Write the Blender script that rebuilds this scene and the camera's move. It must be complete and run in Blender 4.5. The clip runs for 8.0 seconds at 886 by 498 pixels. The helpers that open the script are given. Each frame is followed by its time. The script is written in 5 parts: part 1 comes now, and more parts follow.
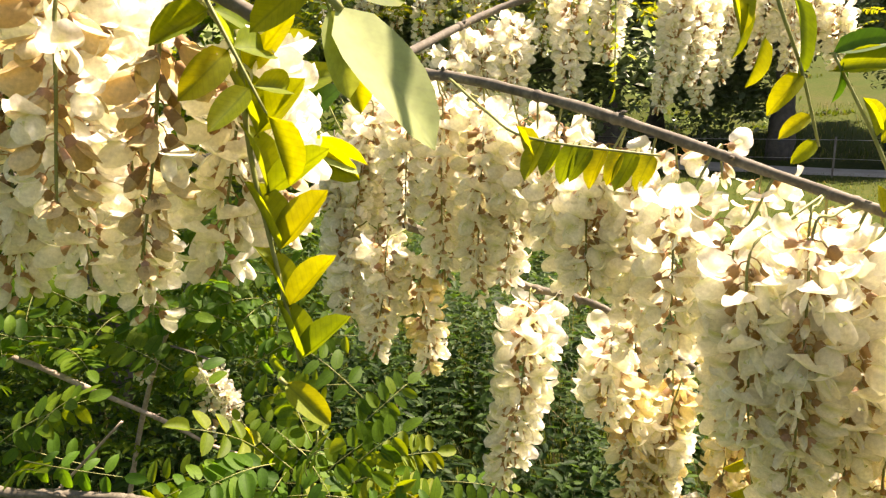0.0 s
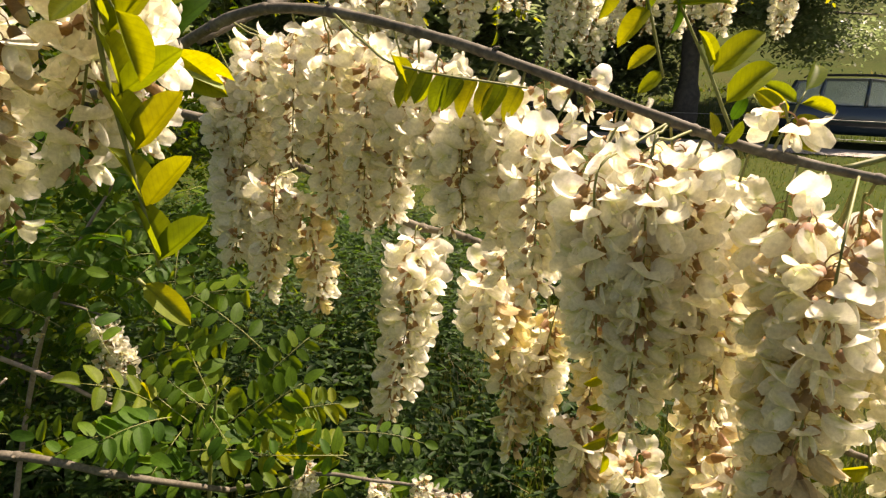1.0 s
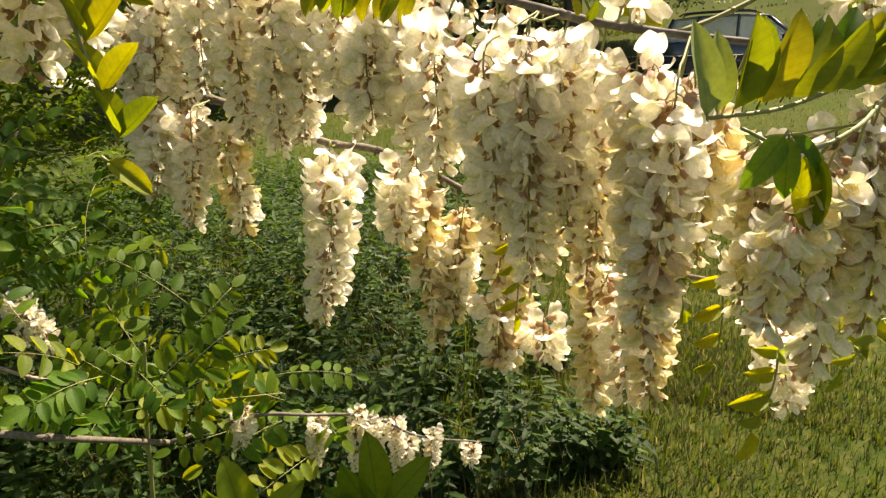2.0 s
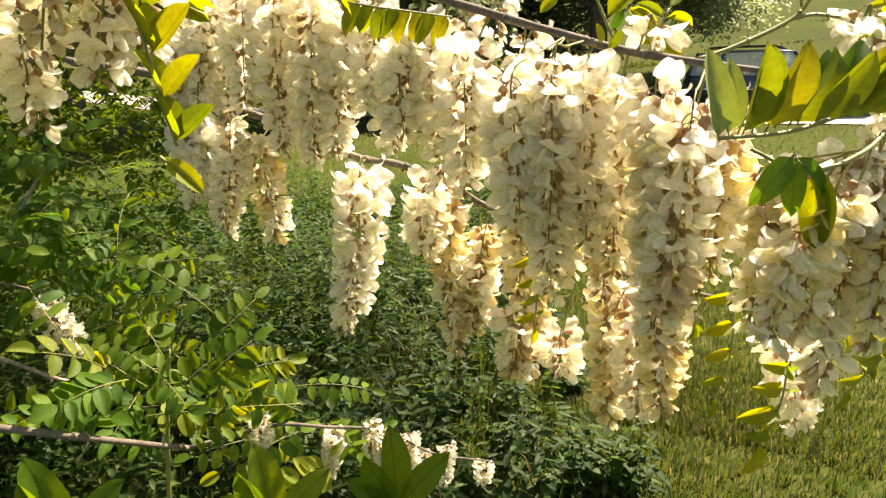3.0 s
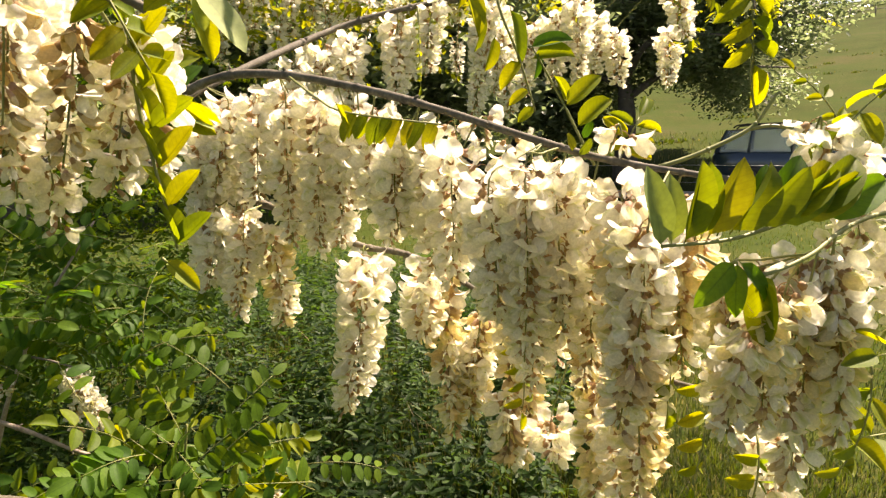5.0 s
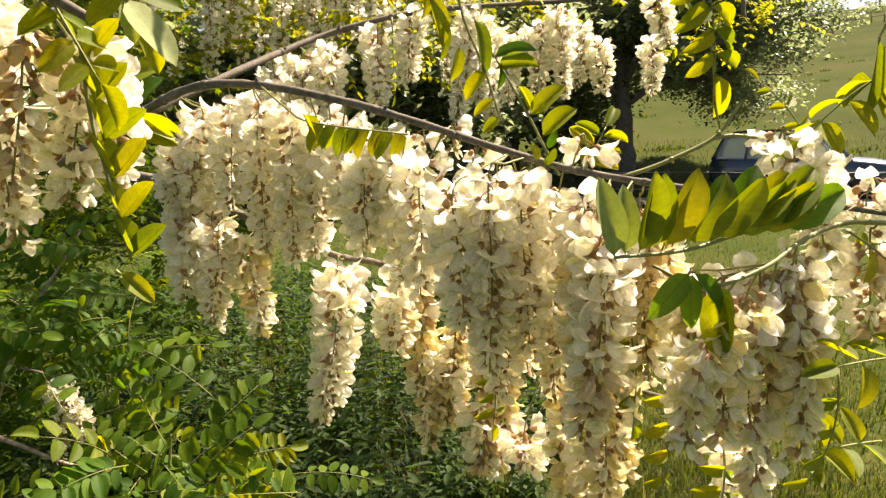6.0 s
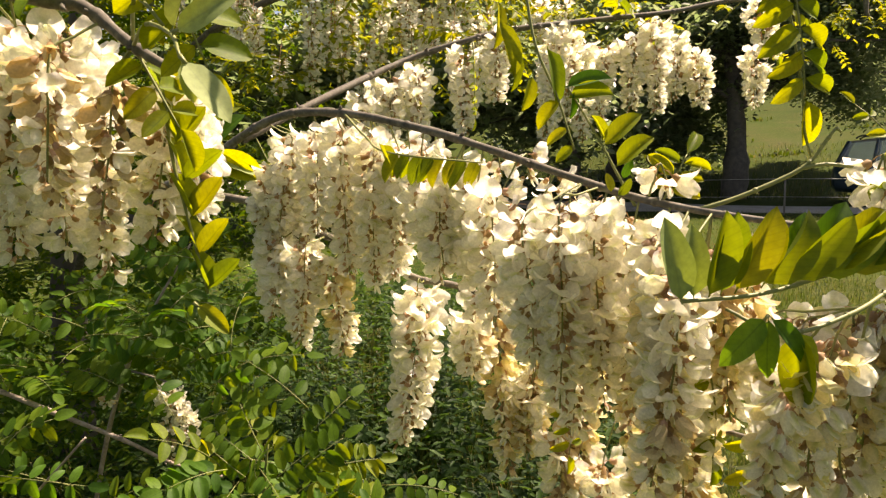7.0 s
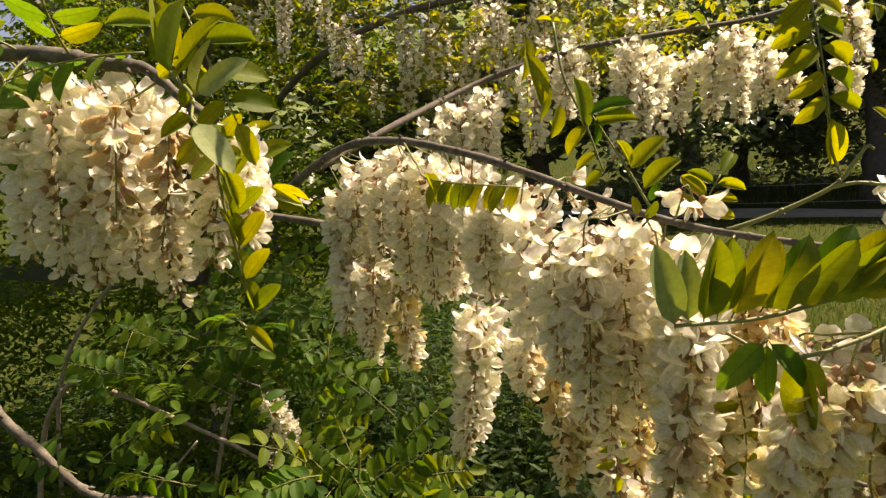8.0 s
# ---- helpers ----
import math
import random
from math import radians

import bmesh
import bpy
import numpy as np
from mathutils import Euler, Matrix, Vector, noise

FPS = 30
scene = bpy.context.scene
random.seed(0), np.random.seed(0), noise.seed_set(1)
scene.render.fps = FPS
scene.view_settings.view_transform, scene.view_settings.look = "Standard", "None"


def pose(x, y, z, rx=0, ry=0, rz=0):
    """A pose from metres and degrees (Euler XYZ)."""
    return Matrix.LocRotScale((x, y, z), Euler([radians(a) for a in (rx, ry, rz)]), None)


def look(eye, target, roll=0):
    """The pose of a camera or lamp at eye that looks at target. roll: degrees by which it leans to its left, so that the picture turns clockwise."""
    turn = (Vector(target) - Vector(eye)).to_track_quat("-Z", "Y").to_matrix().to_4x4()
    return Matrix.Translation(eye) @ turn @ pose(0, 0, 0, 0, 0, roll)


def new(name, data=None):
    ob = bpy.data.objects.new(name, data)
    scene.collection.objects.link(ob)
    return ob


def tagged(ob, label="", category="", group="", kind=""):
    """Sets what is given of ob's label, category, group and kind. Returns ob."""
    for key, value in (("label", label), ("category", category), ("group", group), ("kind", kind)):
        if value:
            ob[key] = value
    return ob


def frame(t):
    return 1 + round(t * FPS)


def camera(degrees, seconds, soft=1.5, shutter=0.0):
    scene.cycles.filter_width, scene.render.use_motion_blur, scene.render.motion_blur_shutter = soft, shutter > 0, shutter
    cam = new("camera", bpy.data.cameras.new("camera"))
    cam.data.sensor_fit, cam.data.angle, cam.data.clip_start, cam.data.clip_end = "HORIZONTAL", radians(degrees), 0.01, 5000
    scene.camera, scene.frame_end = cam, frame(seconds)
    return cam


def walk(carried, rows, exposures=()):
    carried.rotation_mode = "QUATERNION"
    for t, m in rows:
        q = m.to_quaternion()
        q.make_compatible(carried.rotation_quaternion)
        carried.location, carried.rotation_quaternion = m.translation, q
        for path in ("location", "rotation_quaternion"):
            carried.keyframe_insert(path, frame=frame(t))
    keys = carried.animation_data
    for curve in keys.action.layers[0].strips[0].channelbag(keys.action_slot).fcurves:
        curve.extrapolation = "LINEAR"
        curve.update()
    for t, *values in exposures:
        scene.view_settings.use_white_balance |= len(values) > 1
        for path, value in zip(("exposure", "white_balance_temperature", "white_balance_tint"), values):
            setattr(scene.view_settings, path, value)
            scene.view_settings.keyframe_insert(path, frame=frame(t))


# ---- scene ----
cam = camera(64.5, 8.0, soft=1.35)
METRES, EYE, TILT, LEAN, TURN = 0.35, 1.5, -11.0, 0.0, 0.0
ROWS = [
    (0.0, 0.0, 0.0, 0.0, 0.0, 0.0, -0.0),
    (0.5, 0.0357, -0.0057, -0.0066, -2.85, -0.56, -0.61),
    (1.0, 0.0691, -0.0495, -0.074, -6.84, -2.56, -0.38),
    (1.5, 0.0369, -0.1538, -0.1325, -15.19, -4.95, 3.77),
    (3.0, -0.0186, -0.3074, -0.241, -12.99, -3.71, 3.14),
    (3.5, -0.0242, -0.3319, -0.2053, -12.07, -1.21, 2.54),
    (4.0, -0.0034, -0.3669, -0.2099, -11.82, 0.14, 2.33),
    (4.5, 0.019, -0.4207, -0.2104, -10.45, 0.91, 2.58),
    (6.0, 0.1296, -0.4344, -0.2006, -10.56, 2.97, 2.85),
    (6.5, 0.1368, -0.4393, -0.1981, -8.12, 3.31, 2.34),
    (7.0, 0.1962, -0.4396, -0.1536, -2.37, 3.92, 1.83),
    (7.5, 0.2723, -0.4832, -0.1286, 2.97, 5.25, 2.62),
    (8.0, 0.3717, -0.5184, -0.14, 6.99, 5.16, 1.83),
]
BETWEEN = [(1.7, look((0.010, -0.080, 1.450), (0.502, 1.773, 0.880), -2.3)), (2.8, look((-0.007, -0.112, 1.436), (0.439, 1.766, 0.911), -1.2)),
           (4.7, look((0.0113, -0.1599, 1.4571), (0.3765, 1.7806, 1.1386), -0.59))]
walk(cam, sorted([(t, pose(0, 0, EYE, TILT, LEAN, TURN) @ pose(METRES * x, METRES * y, METRES * z, 90 + pitch, roll, yaw)) for t, x, y, z, yaw, pitch, roll in ROWS] + BETWEEN, key=lambda row: row[0]),
     exposures=[(0.0, 2.16, 8200, 25), (0.5, 1.57, 8200, 25), (1.0, 1.39, 8200, 25), (1.5, 1.44, 8200, 25), (3.0, 2.01, 8200, 25), (4.0, 1.87, 8200, 25), (6.5, 1.75, 8200, 25), (7.2, 1.53, 8300, 26), (8.0, 1.21, 8500, 28)])

# ---- sky and sun: a high sun ahead and to the right of the walk ----
SUN_TO = Vector((0.50, 0.26, 0.83)).normalized()
sun = new("sun", bpy.data.lights.new("sun", "SUN"))
sun.data.energy, sun.data.angle, sun.data.color = 5.0, radians(0.55), (1.0, 0.96, 0.88)
sun.matrix_world = look(SUN_TO * 50, (0, 0, 0))
world = bpy.data.worlds.new("sky")
scene.world = world
world.use_nodes = True
sky = world.node_tree.nodes.new("ShaderNodeTexSky")
sky.sky_type, sky.sun_disc = "NISHITA", False
sky.sun_elevation = math.asin(SUN_TO.z)
sky.sun_rotation = math.atan2(SUN_TO.x, SUN_TO.y)
world.node_tree.links.new(sky.outputs[0], world.node_tree.nodes["Background"].inputs[0])
world.node_tree.nodes["Background"].inputs[1].default_value = 0.055


# ---- materials ----
def nodes_of(name):
    mat = bpy.data.materials.new(name)
    mat.use_nodes = True
    tree = mat.node_tree
    tree.nodes.clear()

    def add(kind, links=(), **values):
        n = tree.nodes.new(kind)
        for k, v in values.items():
            if k.startswith("i_"):
                n.inputs[int(k[2:])].default_value = v
            elif k == "operation":
                n.operation = v
            elif k == "data_type":
                n.data_type = v
        for slot, socket in links:
            tree.links.new(socket, n.inputs[slot])
        return n
    return mat, add


def ramp_node(add, fac, *stops):
    r = add("ShaderNodeValToRGB", [(0, fac)])
    while len(r.color_ramp.elements) < len(stops):
        r.color_ramp.elements.new(0.5)
    for e, (p, c) in zip(r.color_ramp.elements, stops):
        e.position, e.color = p, (*c, 1)
    return r.outputs[0]


def chance(add):
    """A number per object and per loose piece."""
    a = add("ShaderNodeObjectInfo").outputs["Random"]
    b = add("ShaderNodeNewGeometry").outputs["Random Per Island"]
    s = add("ShaderNodeMath", [(0, a), (1, b)], operation="ADD").outputs[0]
    return add("ShaderNodeMath", [(0, s)], operation="FRACT").outputs[0]


def grain(add, scale, detail=4.0, rough=0.6, coords="Object"):
    tc = add("ShaderNodeTexCoord").outputs[coords]
    return add("ShaderNodeTexNoise", [(0, tc)], i_2=scale, i_3=detail, i_4=rough).outputs[0]


def thin_stuff(name, front, through_stops, share, rough, fine, bump=0.2, gloss=0.5, stain=None, veins=False, depth=0.0006, clear=0.0, blotch=None):
    """Petals and leaves: a matt or waxy face, and light that shines through."""
    mat, add = nodes_of(name)
    c = chance(add)
    base = ramp_node(add, c, *front)
    glow = ramp_node(add, c, *through_stops)
    n1 = grain(add, fine)
    n2 = grain(add, fine * 0.18, 2.0)
    if stain:
        m = add("ShaderNodeMapRange", [(0, n2)], i_1=0.56, i_2=0.74)
        base = add("ShaderNodeMix", [(0, m.outputs[0]), (6, base)], data_type="RGBA", i_7=(*stain, 1)).outputs[2]
    v = add("ShaderNodeMapRange", [(0, n1)], i_1=0.3, i_2=0.7, i_3=0.82, i_4=1.12).outputs[0]
    base = add("ShaderNodeVectorMath", [(0, base), (1, v)], operation="MULTIPLY").outputs[0]
    glow = add("ShaderNodeVectorMath", [(0, glow), (1, v)], operation="MULTIPLY").outputs[0]
    if blotch:
        xyz = add("ShaderNodeSeparateXYZ", [(0, add("ShaderNodeTexCoord").outputs["Object"])])
        off = add("ShaderNodeMath", [(0, xyz.outputs[1])], operation="ABSOLUTE").outputs[0]
        mid = add("ShaderNodeMapRange", [(0, off)], i_1=0.0008, i_2=0.0042, i_3=0.75, i_4=0.0).outputs[0]
        low = add("ShaderNodeMapRange", [(0, xyz.outputs[2])], i_1=0.0045, i_2=0.0125, i_3=1.0, i_4=0.0).outputs[0]
        high = add("ShaderNodeMapRange", [(0, xyz.outputs[2])], i_1=0.0008, i_2=0.0025, i_3=0.0, i_4=1.0).outputs[0]
        both = add("ShaderNodeMath", [(0, mid), (1, low)], operation="MULTIPLY").outputs[0]
        mark = add("ShaderNodeMath", [(0, both), (1, high)], operation="MULTIPLY").outputs[0]
        base = add("ShaderNodeMix", [(0, mark), (6, base)], data_type="RGBA", i_7=(*blotch, 1)).outputs[2]
        glow = add("ShaderNodeMix", [(0, mark), (6, glow)], data_type="RGBA", i_7=(*blotch, 1)).outputs[2]
    height = n1
    if veins:
        xyz = add("ShaderNodeSeparateXYZ", [(0, add("ShaderNodeTexCoord").outputs["Object"])])
        off = add("ShaderNodeMath", [(0, xyz.outputs[1])], operation="ABSOLUTE").outputs[0]
        rib = add("ShaderNodeMapRange", [(0, off)], i_1=0.004, i_2=0.022, i_3=1.0, i_4=0.0).outputs[0]
        slant = add("ShaderNodeMath", [(0, xyz.outputs[0]), (1, off)], operation="SUBTRACT").outputs[0]
        wave = add("ShaderNodeMath", [(0, add("ShaderNodeMath", [(0, slant)], operation="MULTIPLY", i_1=62.0).outputs[0])], operation="SINE").outputs[0]
        side = add("ShaderNodeMapRange", [(0, wave)], i_1=0.55, i_2=1.0, i_3=0.0, i_4=0.35).outputs[0]
        lines = add("ShaderNodeMath", [(0, rib), (1, side)], operation="MAXIMUM").outputs[0]
        shade = add("ShaderNodeMapRange", [(0, lines)], i_1=0.0, i_2=1.0, i_3=1.0, i_4=0.62).outputs[0]
        glow = add("ShaderNodeVectorMath", [(0, glow), (1, shade)], operation="MULTIPLY").outputs[0]
        height = add("ShaderNodeMath", [(0, n1), (1, lines)], operation="SUBTRACT").outputs[0]
    b = add("ShaderNodeBump", [(2, height)], i_0=bump, i_1=depth).outputs[0]
    p = add("ShaderNodeBsdfPrincipled", [("Base Color", base), ("Normal", b)])
    p.inputs["Roughness"].default_value = rough
    p.inputs["Specular IOR Level"].default_value = gloss
    t = add("ShaderNodeBsdfTranslucent", [(0, glow), (1, b)])
    mix = add("ShaderNodeMixShader", [(1, p.outputs[0]), (2, t.outputs[0])], i_0=share)
    if clear:
        see = add("ShaderNodeBsdfTransparent", i_0=(1.0, 0.985, 0.93, 1))
        mix = add("ShaderNodeMixShader", [(1, mix.outputs[0]), (2, see.outputs[0])], i_0=clear)
    add("ShaderNodeOutputMaterial", [(0, mix.outputs[0])])
    return mat


def solid_stuff(name, stops, scale, rough=0.8, bump=0.3, depth=0.002, metal=0.0, coat=0.0, second=0.2, spec=0.4):
    mat, add = nodes_of(name)
    n1, n2 = grain(add, scale), grain(add, scale * second, 3.0)
    s = add("ShaderNodeMath", [(0, n1), (1, n2)], operation="ADD").outputs[0]
    h = add("ShaderNodeMath", [(0, s)], operation="MULTIPLY", i_1=0.5).outputs[0]
    col = ramp_node(add, h, *stops)
    b = add("ShaderNodeBump", [(2, n1)], i_0=bump, i_1=depth).outputs[0]
    p = add("ShaderNodeBsdfPrincipled", [("Base Color", col), ("Normal", b)])
    p.inputs["Roughness"].default_value, p.inputs["Metallic"].default_value = rough, metal
    p.inputs["Coat Weight"].default_value, p.inputs["Specular IOR Level"].default_value = coat, spec
    add("ShaderNodeOutputMaterial", [(0, p.outputs[0])])
    return mat


PETAL = thin_stuff("white_petal", [(0, (0.87, 0.85, 0.79)), (0.5, (0.90, 0.89, 0.86)), (1, (0.92, 0.92, 0.91))],
                   [(0, (0.96, 0.93, 0.72)), (1, (0.97, 0.95, 0.85))], 0.70, 0.5, 500, 0.15, 0.2, clear=0.27, blotch=(0.60, 0.66, 0.22))
# Ageing petals' ivory; warm light through shaded lower clusters is put into this colour
PETAL_SHADE_IVORY = thin_stuff("shade_ivory_petal", [(0, (0.76, 0.66, 0.40)), (0.5, (0.82, 0.73, 0.48)), (1, (0.86, 0.79, 0.57))],
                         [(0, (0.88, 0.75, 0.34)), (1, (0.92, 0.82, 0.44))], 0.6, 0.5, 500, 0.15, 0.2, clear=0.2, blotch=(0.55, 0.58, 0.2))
PETAL_OLD = thin_stuff("faded_petal", [(0, (0.50, 0.38, 0.19)), (0.6, (0.68, 0.56, 0.31)), (1, (0.78, 0.68, 0.44))],
                       [(0, (0.7, 0.5, 0.2)), (1, (0.78, 0.62, 0.3))], 0.4, 0.6, 500, 0.25, 0.3)
CALYX = thin_stuff("calyx", [(0, (0.24, 0.15, 0.06)), (0.5, (0.36, 0.23, 0.11)), (1, (0.50, 0.29, 0.20))],
                   [(0, (0.5, 0.3, 0.12)), (1, (0.55, 0.42, 0.16))], 0.3, 0.6, 700, 0.2, 0.3)
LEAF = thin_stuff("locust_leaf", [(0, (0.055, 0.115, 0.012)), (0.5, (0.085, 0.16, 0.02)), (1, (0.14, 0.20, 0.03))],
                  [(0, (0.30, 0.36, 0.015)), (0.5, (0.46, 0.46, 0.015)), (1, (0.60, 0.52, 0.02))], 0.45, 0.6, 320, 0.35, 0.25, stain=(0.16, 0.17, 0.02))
# darker locust leaf for the tree's left, low and rear foliage
LEAF_DEEP = thin_stuff("dark_locust_leaf", [(0, (0.022, 0.055, 0.004)), (0.5, (0.042, 0.09, 0.006)), (1, (0.08, 0.125, 0.010))],
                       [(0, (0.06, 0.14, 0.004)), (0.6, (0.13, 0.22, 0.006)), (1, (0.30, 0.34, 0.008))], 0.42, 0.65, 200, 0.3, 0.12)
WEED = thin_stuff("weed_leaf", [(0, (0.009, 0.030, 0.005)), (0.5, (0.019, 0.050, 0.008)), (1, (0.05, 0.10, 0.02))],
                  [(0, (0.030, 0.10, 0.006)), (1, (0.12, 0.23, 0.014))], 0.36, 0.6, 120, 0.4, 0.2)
LEAFLET_MID = thin_stuff("green_leaflet", [(0, (0.035, 0.085, 0.005)), (0.5, (0.058, 0.12, 0.007)), (1, (0.09, 0.15, 0.010))],
                         [(0, (0.13, 0.25, 0.006)), (0.6, (0.22, 0.34, 0.008)), (1, (0.36, 0.42, 0.010))], 0.45, 0.6, 9, 0.35, 0.18, veins=True, depth=0.03)
LEAFLET = thin_stuff("locust_leaflet", [(0, (0.075, 0.13, 0.008)), (0.5, (0.12, 0.18, 0.012)), (1, (0.18, 0.22, 0.02))],
                     [(0, (0.22, 0.31, 0.008)), (0.5, (0.38, 0.40, 0.008)), (1, (0.55, 0.50, 0.010))], 0.52, 0.6, 9, 0.4, 0.25, stain=(0.15, 0.18, 0.02), veins=True, depth=0.03)
# darker green leaflets, for the low shrub and some near leaves
LEAFLET_DEEP = thin_stuff("dark_leaflet", [(0, (0.024, 0.075, 0.005)), (0.5, (0.05, 0.125, 0.008)), (1, (0.085, 0.165, 0.012))],
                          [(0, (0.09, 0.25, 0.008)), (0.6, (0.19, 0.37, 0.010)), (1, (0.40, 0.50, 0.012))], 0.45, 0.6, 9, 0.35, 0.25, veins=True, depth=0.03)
# Locust's pale underside tone, with sky and sun on the leaf painted in
LEAFLET_PALE_LIT = thin_stuff("pale_lit_leaflet", [(0, (0.20, 0.27, 0.09)), (0.5, (0.25, 0.32, 0.12)), (1, (0.30, 0.36, 0.15))],
                          [(0, (0.30, 0.38, 0.03)), (1, (0.42, 0.46, 0.04))], 0.3, 0.7, 9, 0.3, 0.2, veins=True, depth=0.03)
GRASS = thin_stuff("grass_blade", [(0, (0.020, 0.042, 0.005)), (0.55, (0.036, 0.060, 0.008)), (0.8, (0.085, 0.085, 0.02)), (1, (0.24, 0.19, 0.08))],
                   [(0, (0.055, 0.10, 0.004)), (0.8, (0.12, 0.15, 0.008)), (1, (0.3, 0.25, 0.07))], 0.4, 0.5, 90, 0.2, 0.4)
TREE_LEAF = thin_stuff("silver_tree_leaf", [(0, (0.10, 0.135, 0.07)), (0.7, (0.16, 0.20, 0.11)), (1, (0.30, 0.33, 0.22))],
                       [(0, (0.20, 0.29, 0.10)), (1, (0.30, 0.36, 0.16))], 0.5, 0.4, 30, 0.2, 0.5)
GREEN_STEM = solid_stuff("green_stem", [(0.3, (0.11, 0.14, 0.03)), (0.7, (0.24, 0.24, 0.08))], 260, 0.55, 0.2, 0.0005)
BARK = solid_stuff("grey_brown_bark", [(0.3, (0.045, 0.038, 0.025)), (0.5, (0.105, 0.092, 0.065)), (0.72, (0.22, 0.20, 0.15))], 240, 0.8, 0.7, 0.0015)
BARK_PALE = solid_stuff("pale_twig_bark", [(0.3, (0.12, 0.09, 0.06)), (0.5, (0.25, 0.20, 0.15)), (0.72, (0.40, 0.35, 0.28))], 160, 0.8, 0.7, 0.0015)
TRUNK = solid_stuff("dark_trunk_bark", [(0.3, (0.05, 0.042, 0.036)), (0.7, (0.15, 0.13, 0.11))], 9, 0.9, 0.9, 0.03)


# ---- helpers of the builder ----
def part(name, bm, material, parent=None, label="", m=None):
    me = bpy.data.meshes.new(name)
    bm.to_mesh(me)
    bm.free()
    for mat in (material if isinstance(material, (list, tuple)) else [material]):
        me.materials.append(mat)
    return placed(name, me, parent, label, m)


def placed(name, me, parent=None, label="", m=None):
    ob = new(name, me)
    if parent:
        ob.parent = parent
    if m is not None:
        ob.matrix_basis = m
    if label:
        tagged(ob, label)
    return ob


def smooth(bm):
    for f in bm.faces:
        f.smooth = True
    return bm


def spline(points, steps=6):
    """Catmull-Rom through the points."""
    P = [Vector(p) for p in points]
    P = [P[0] * 2 - P[1]] + P + [P[-1] * 2 - P[-2]]
    out = []
    for i in range(1, len(P) - 2):
        a, b, c, d = P[i - 1:i + 3]
        for k in range(steps):
            t = k / steps
            out.append(0.5 * (2 * b + (c - a) * t + (2 * a - 5 * b + 4 * c - d) * t * t + (3 * b - a - 3 * c + d) * t ** 3))
    out.append(P[-2])
    return out


def tube(bm, pts, r0, r1, sides=7, knots=0.0, rng=None, power=1.0):
    """A tapered round stem along pts, with swollen knots."""
    rings, n = [], len(pts)
    up = Vector((0.3, 0.2, 1)).normalized()
    for i, p in enumerate(pts):
        d = (pts[min(i + 1, n - 1)] - pts[max(i - 1, 0)]).normalized()
        s = d.cross(up)
        s = s.normalized() if s.length > 1e-4 else Vector((1, 0, 0))
        v = s.cross(d).normalized()
        r = r0 + (r1 - r0) * (i / max(n - 1, 1)) ** power
        if knots and rng:
            r *= 1 + knots * (rng.random() ** 3) + rng.uniform(-0.05, 0.05)
        rings.append([bm.verts.new(p + (s * math.cos(a) + v * math.sin(a)) * r * (1 + (rng.uniform(-0.06, 0.06) if rng and knots else 0)))
                      for a in (2 * math.pi * k / sides for k in range(sides))])
    for a, b in zip(rings, rings[1:]):
        for k in range(sides):
            bm.faces.new((a[k], a[(k + 1) % sides], b[(k + 1) % sides], b[k])).smooth = True
    bm.faces.new(rings[0][::-1])
    bm.faces.new(rings[-1])
    return bm


def sheet(bm, nu, nv, at, mat=0):
    """A bent sheet: at(u, v) with u from -1 to 1 and v from 0 to 1."""
    g = [[bm.verts.new(at(-1 + 2 * i / nu, j / nv)) for i in range(nu + 1)] for j in range(nv + 1)]
    for j in range(nv):
        for i in range(nu):
            f = bm.faces.new((g[j][i], g[j][i + 1], g[j + 1][i + 1], g[j + 1][i]))
            f.smooth, f.material_index = True, mat
    return g


def frame_at(origin, x, up):
    """A pose with its x axis along x and its z axis as near to up as can be."""
    x = Vector(x).normalized()
    y = Vector(up).cross(x)
    y = y.normalized() if y.length > 1e-5 else x.orthogonal().normalized()
    z = x.cross(y)
    m = Matrix((x, y, z)).transposed().to_4x4()
    m.translation = origin
    return m


def bulk(name, verts, faces, mat, parent=None, flat=False):
    me = bpy.data.meshes.new(name)
    me.from_pydata(verts, [], faces)
    me.materials.append(mat)
    if not flat:
        me.polygons.foreach_set("use_smooth", [True] * len(me.polygons))
    me.update()
    return placed(name, me, parent)


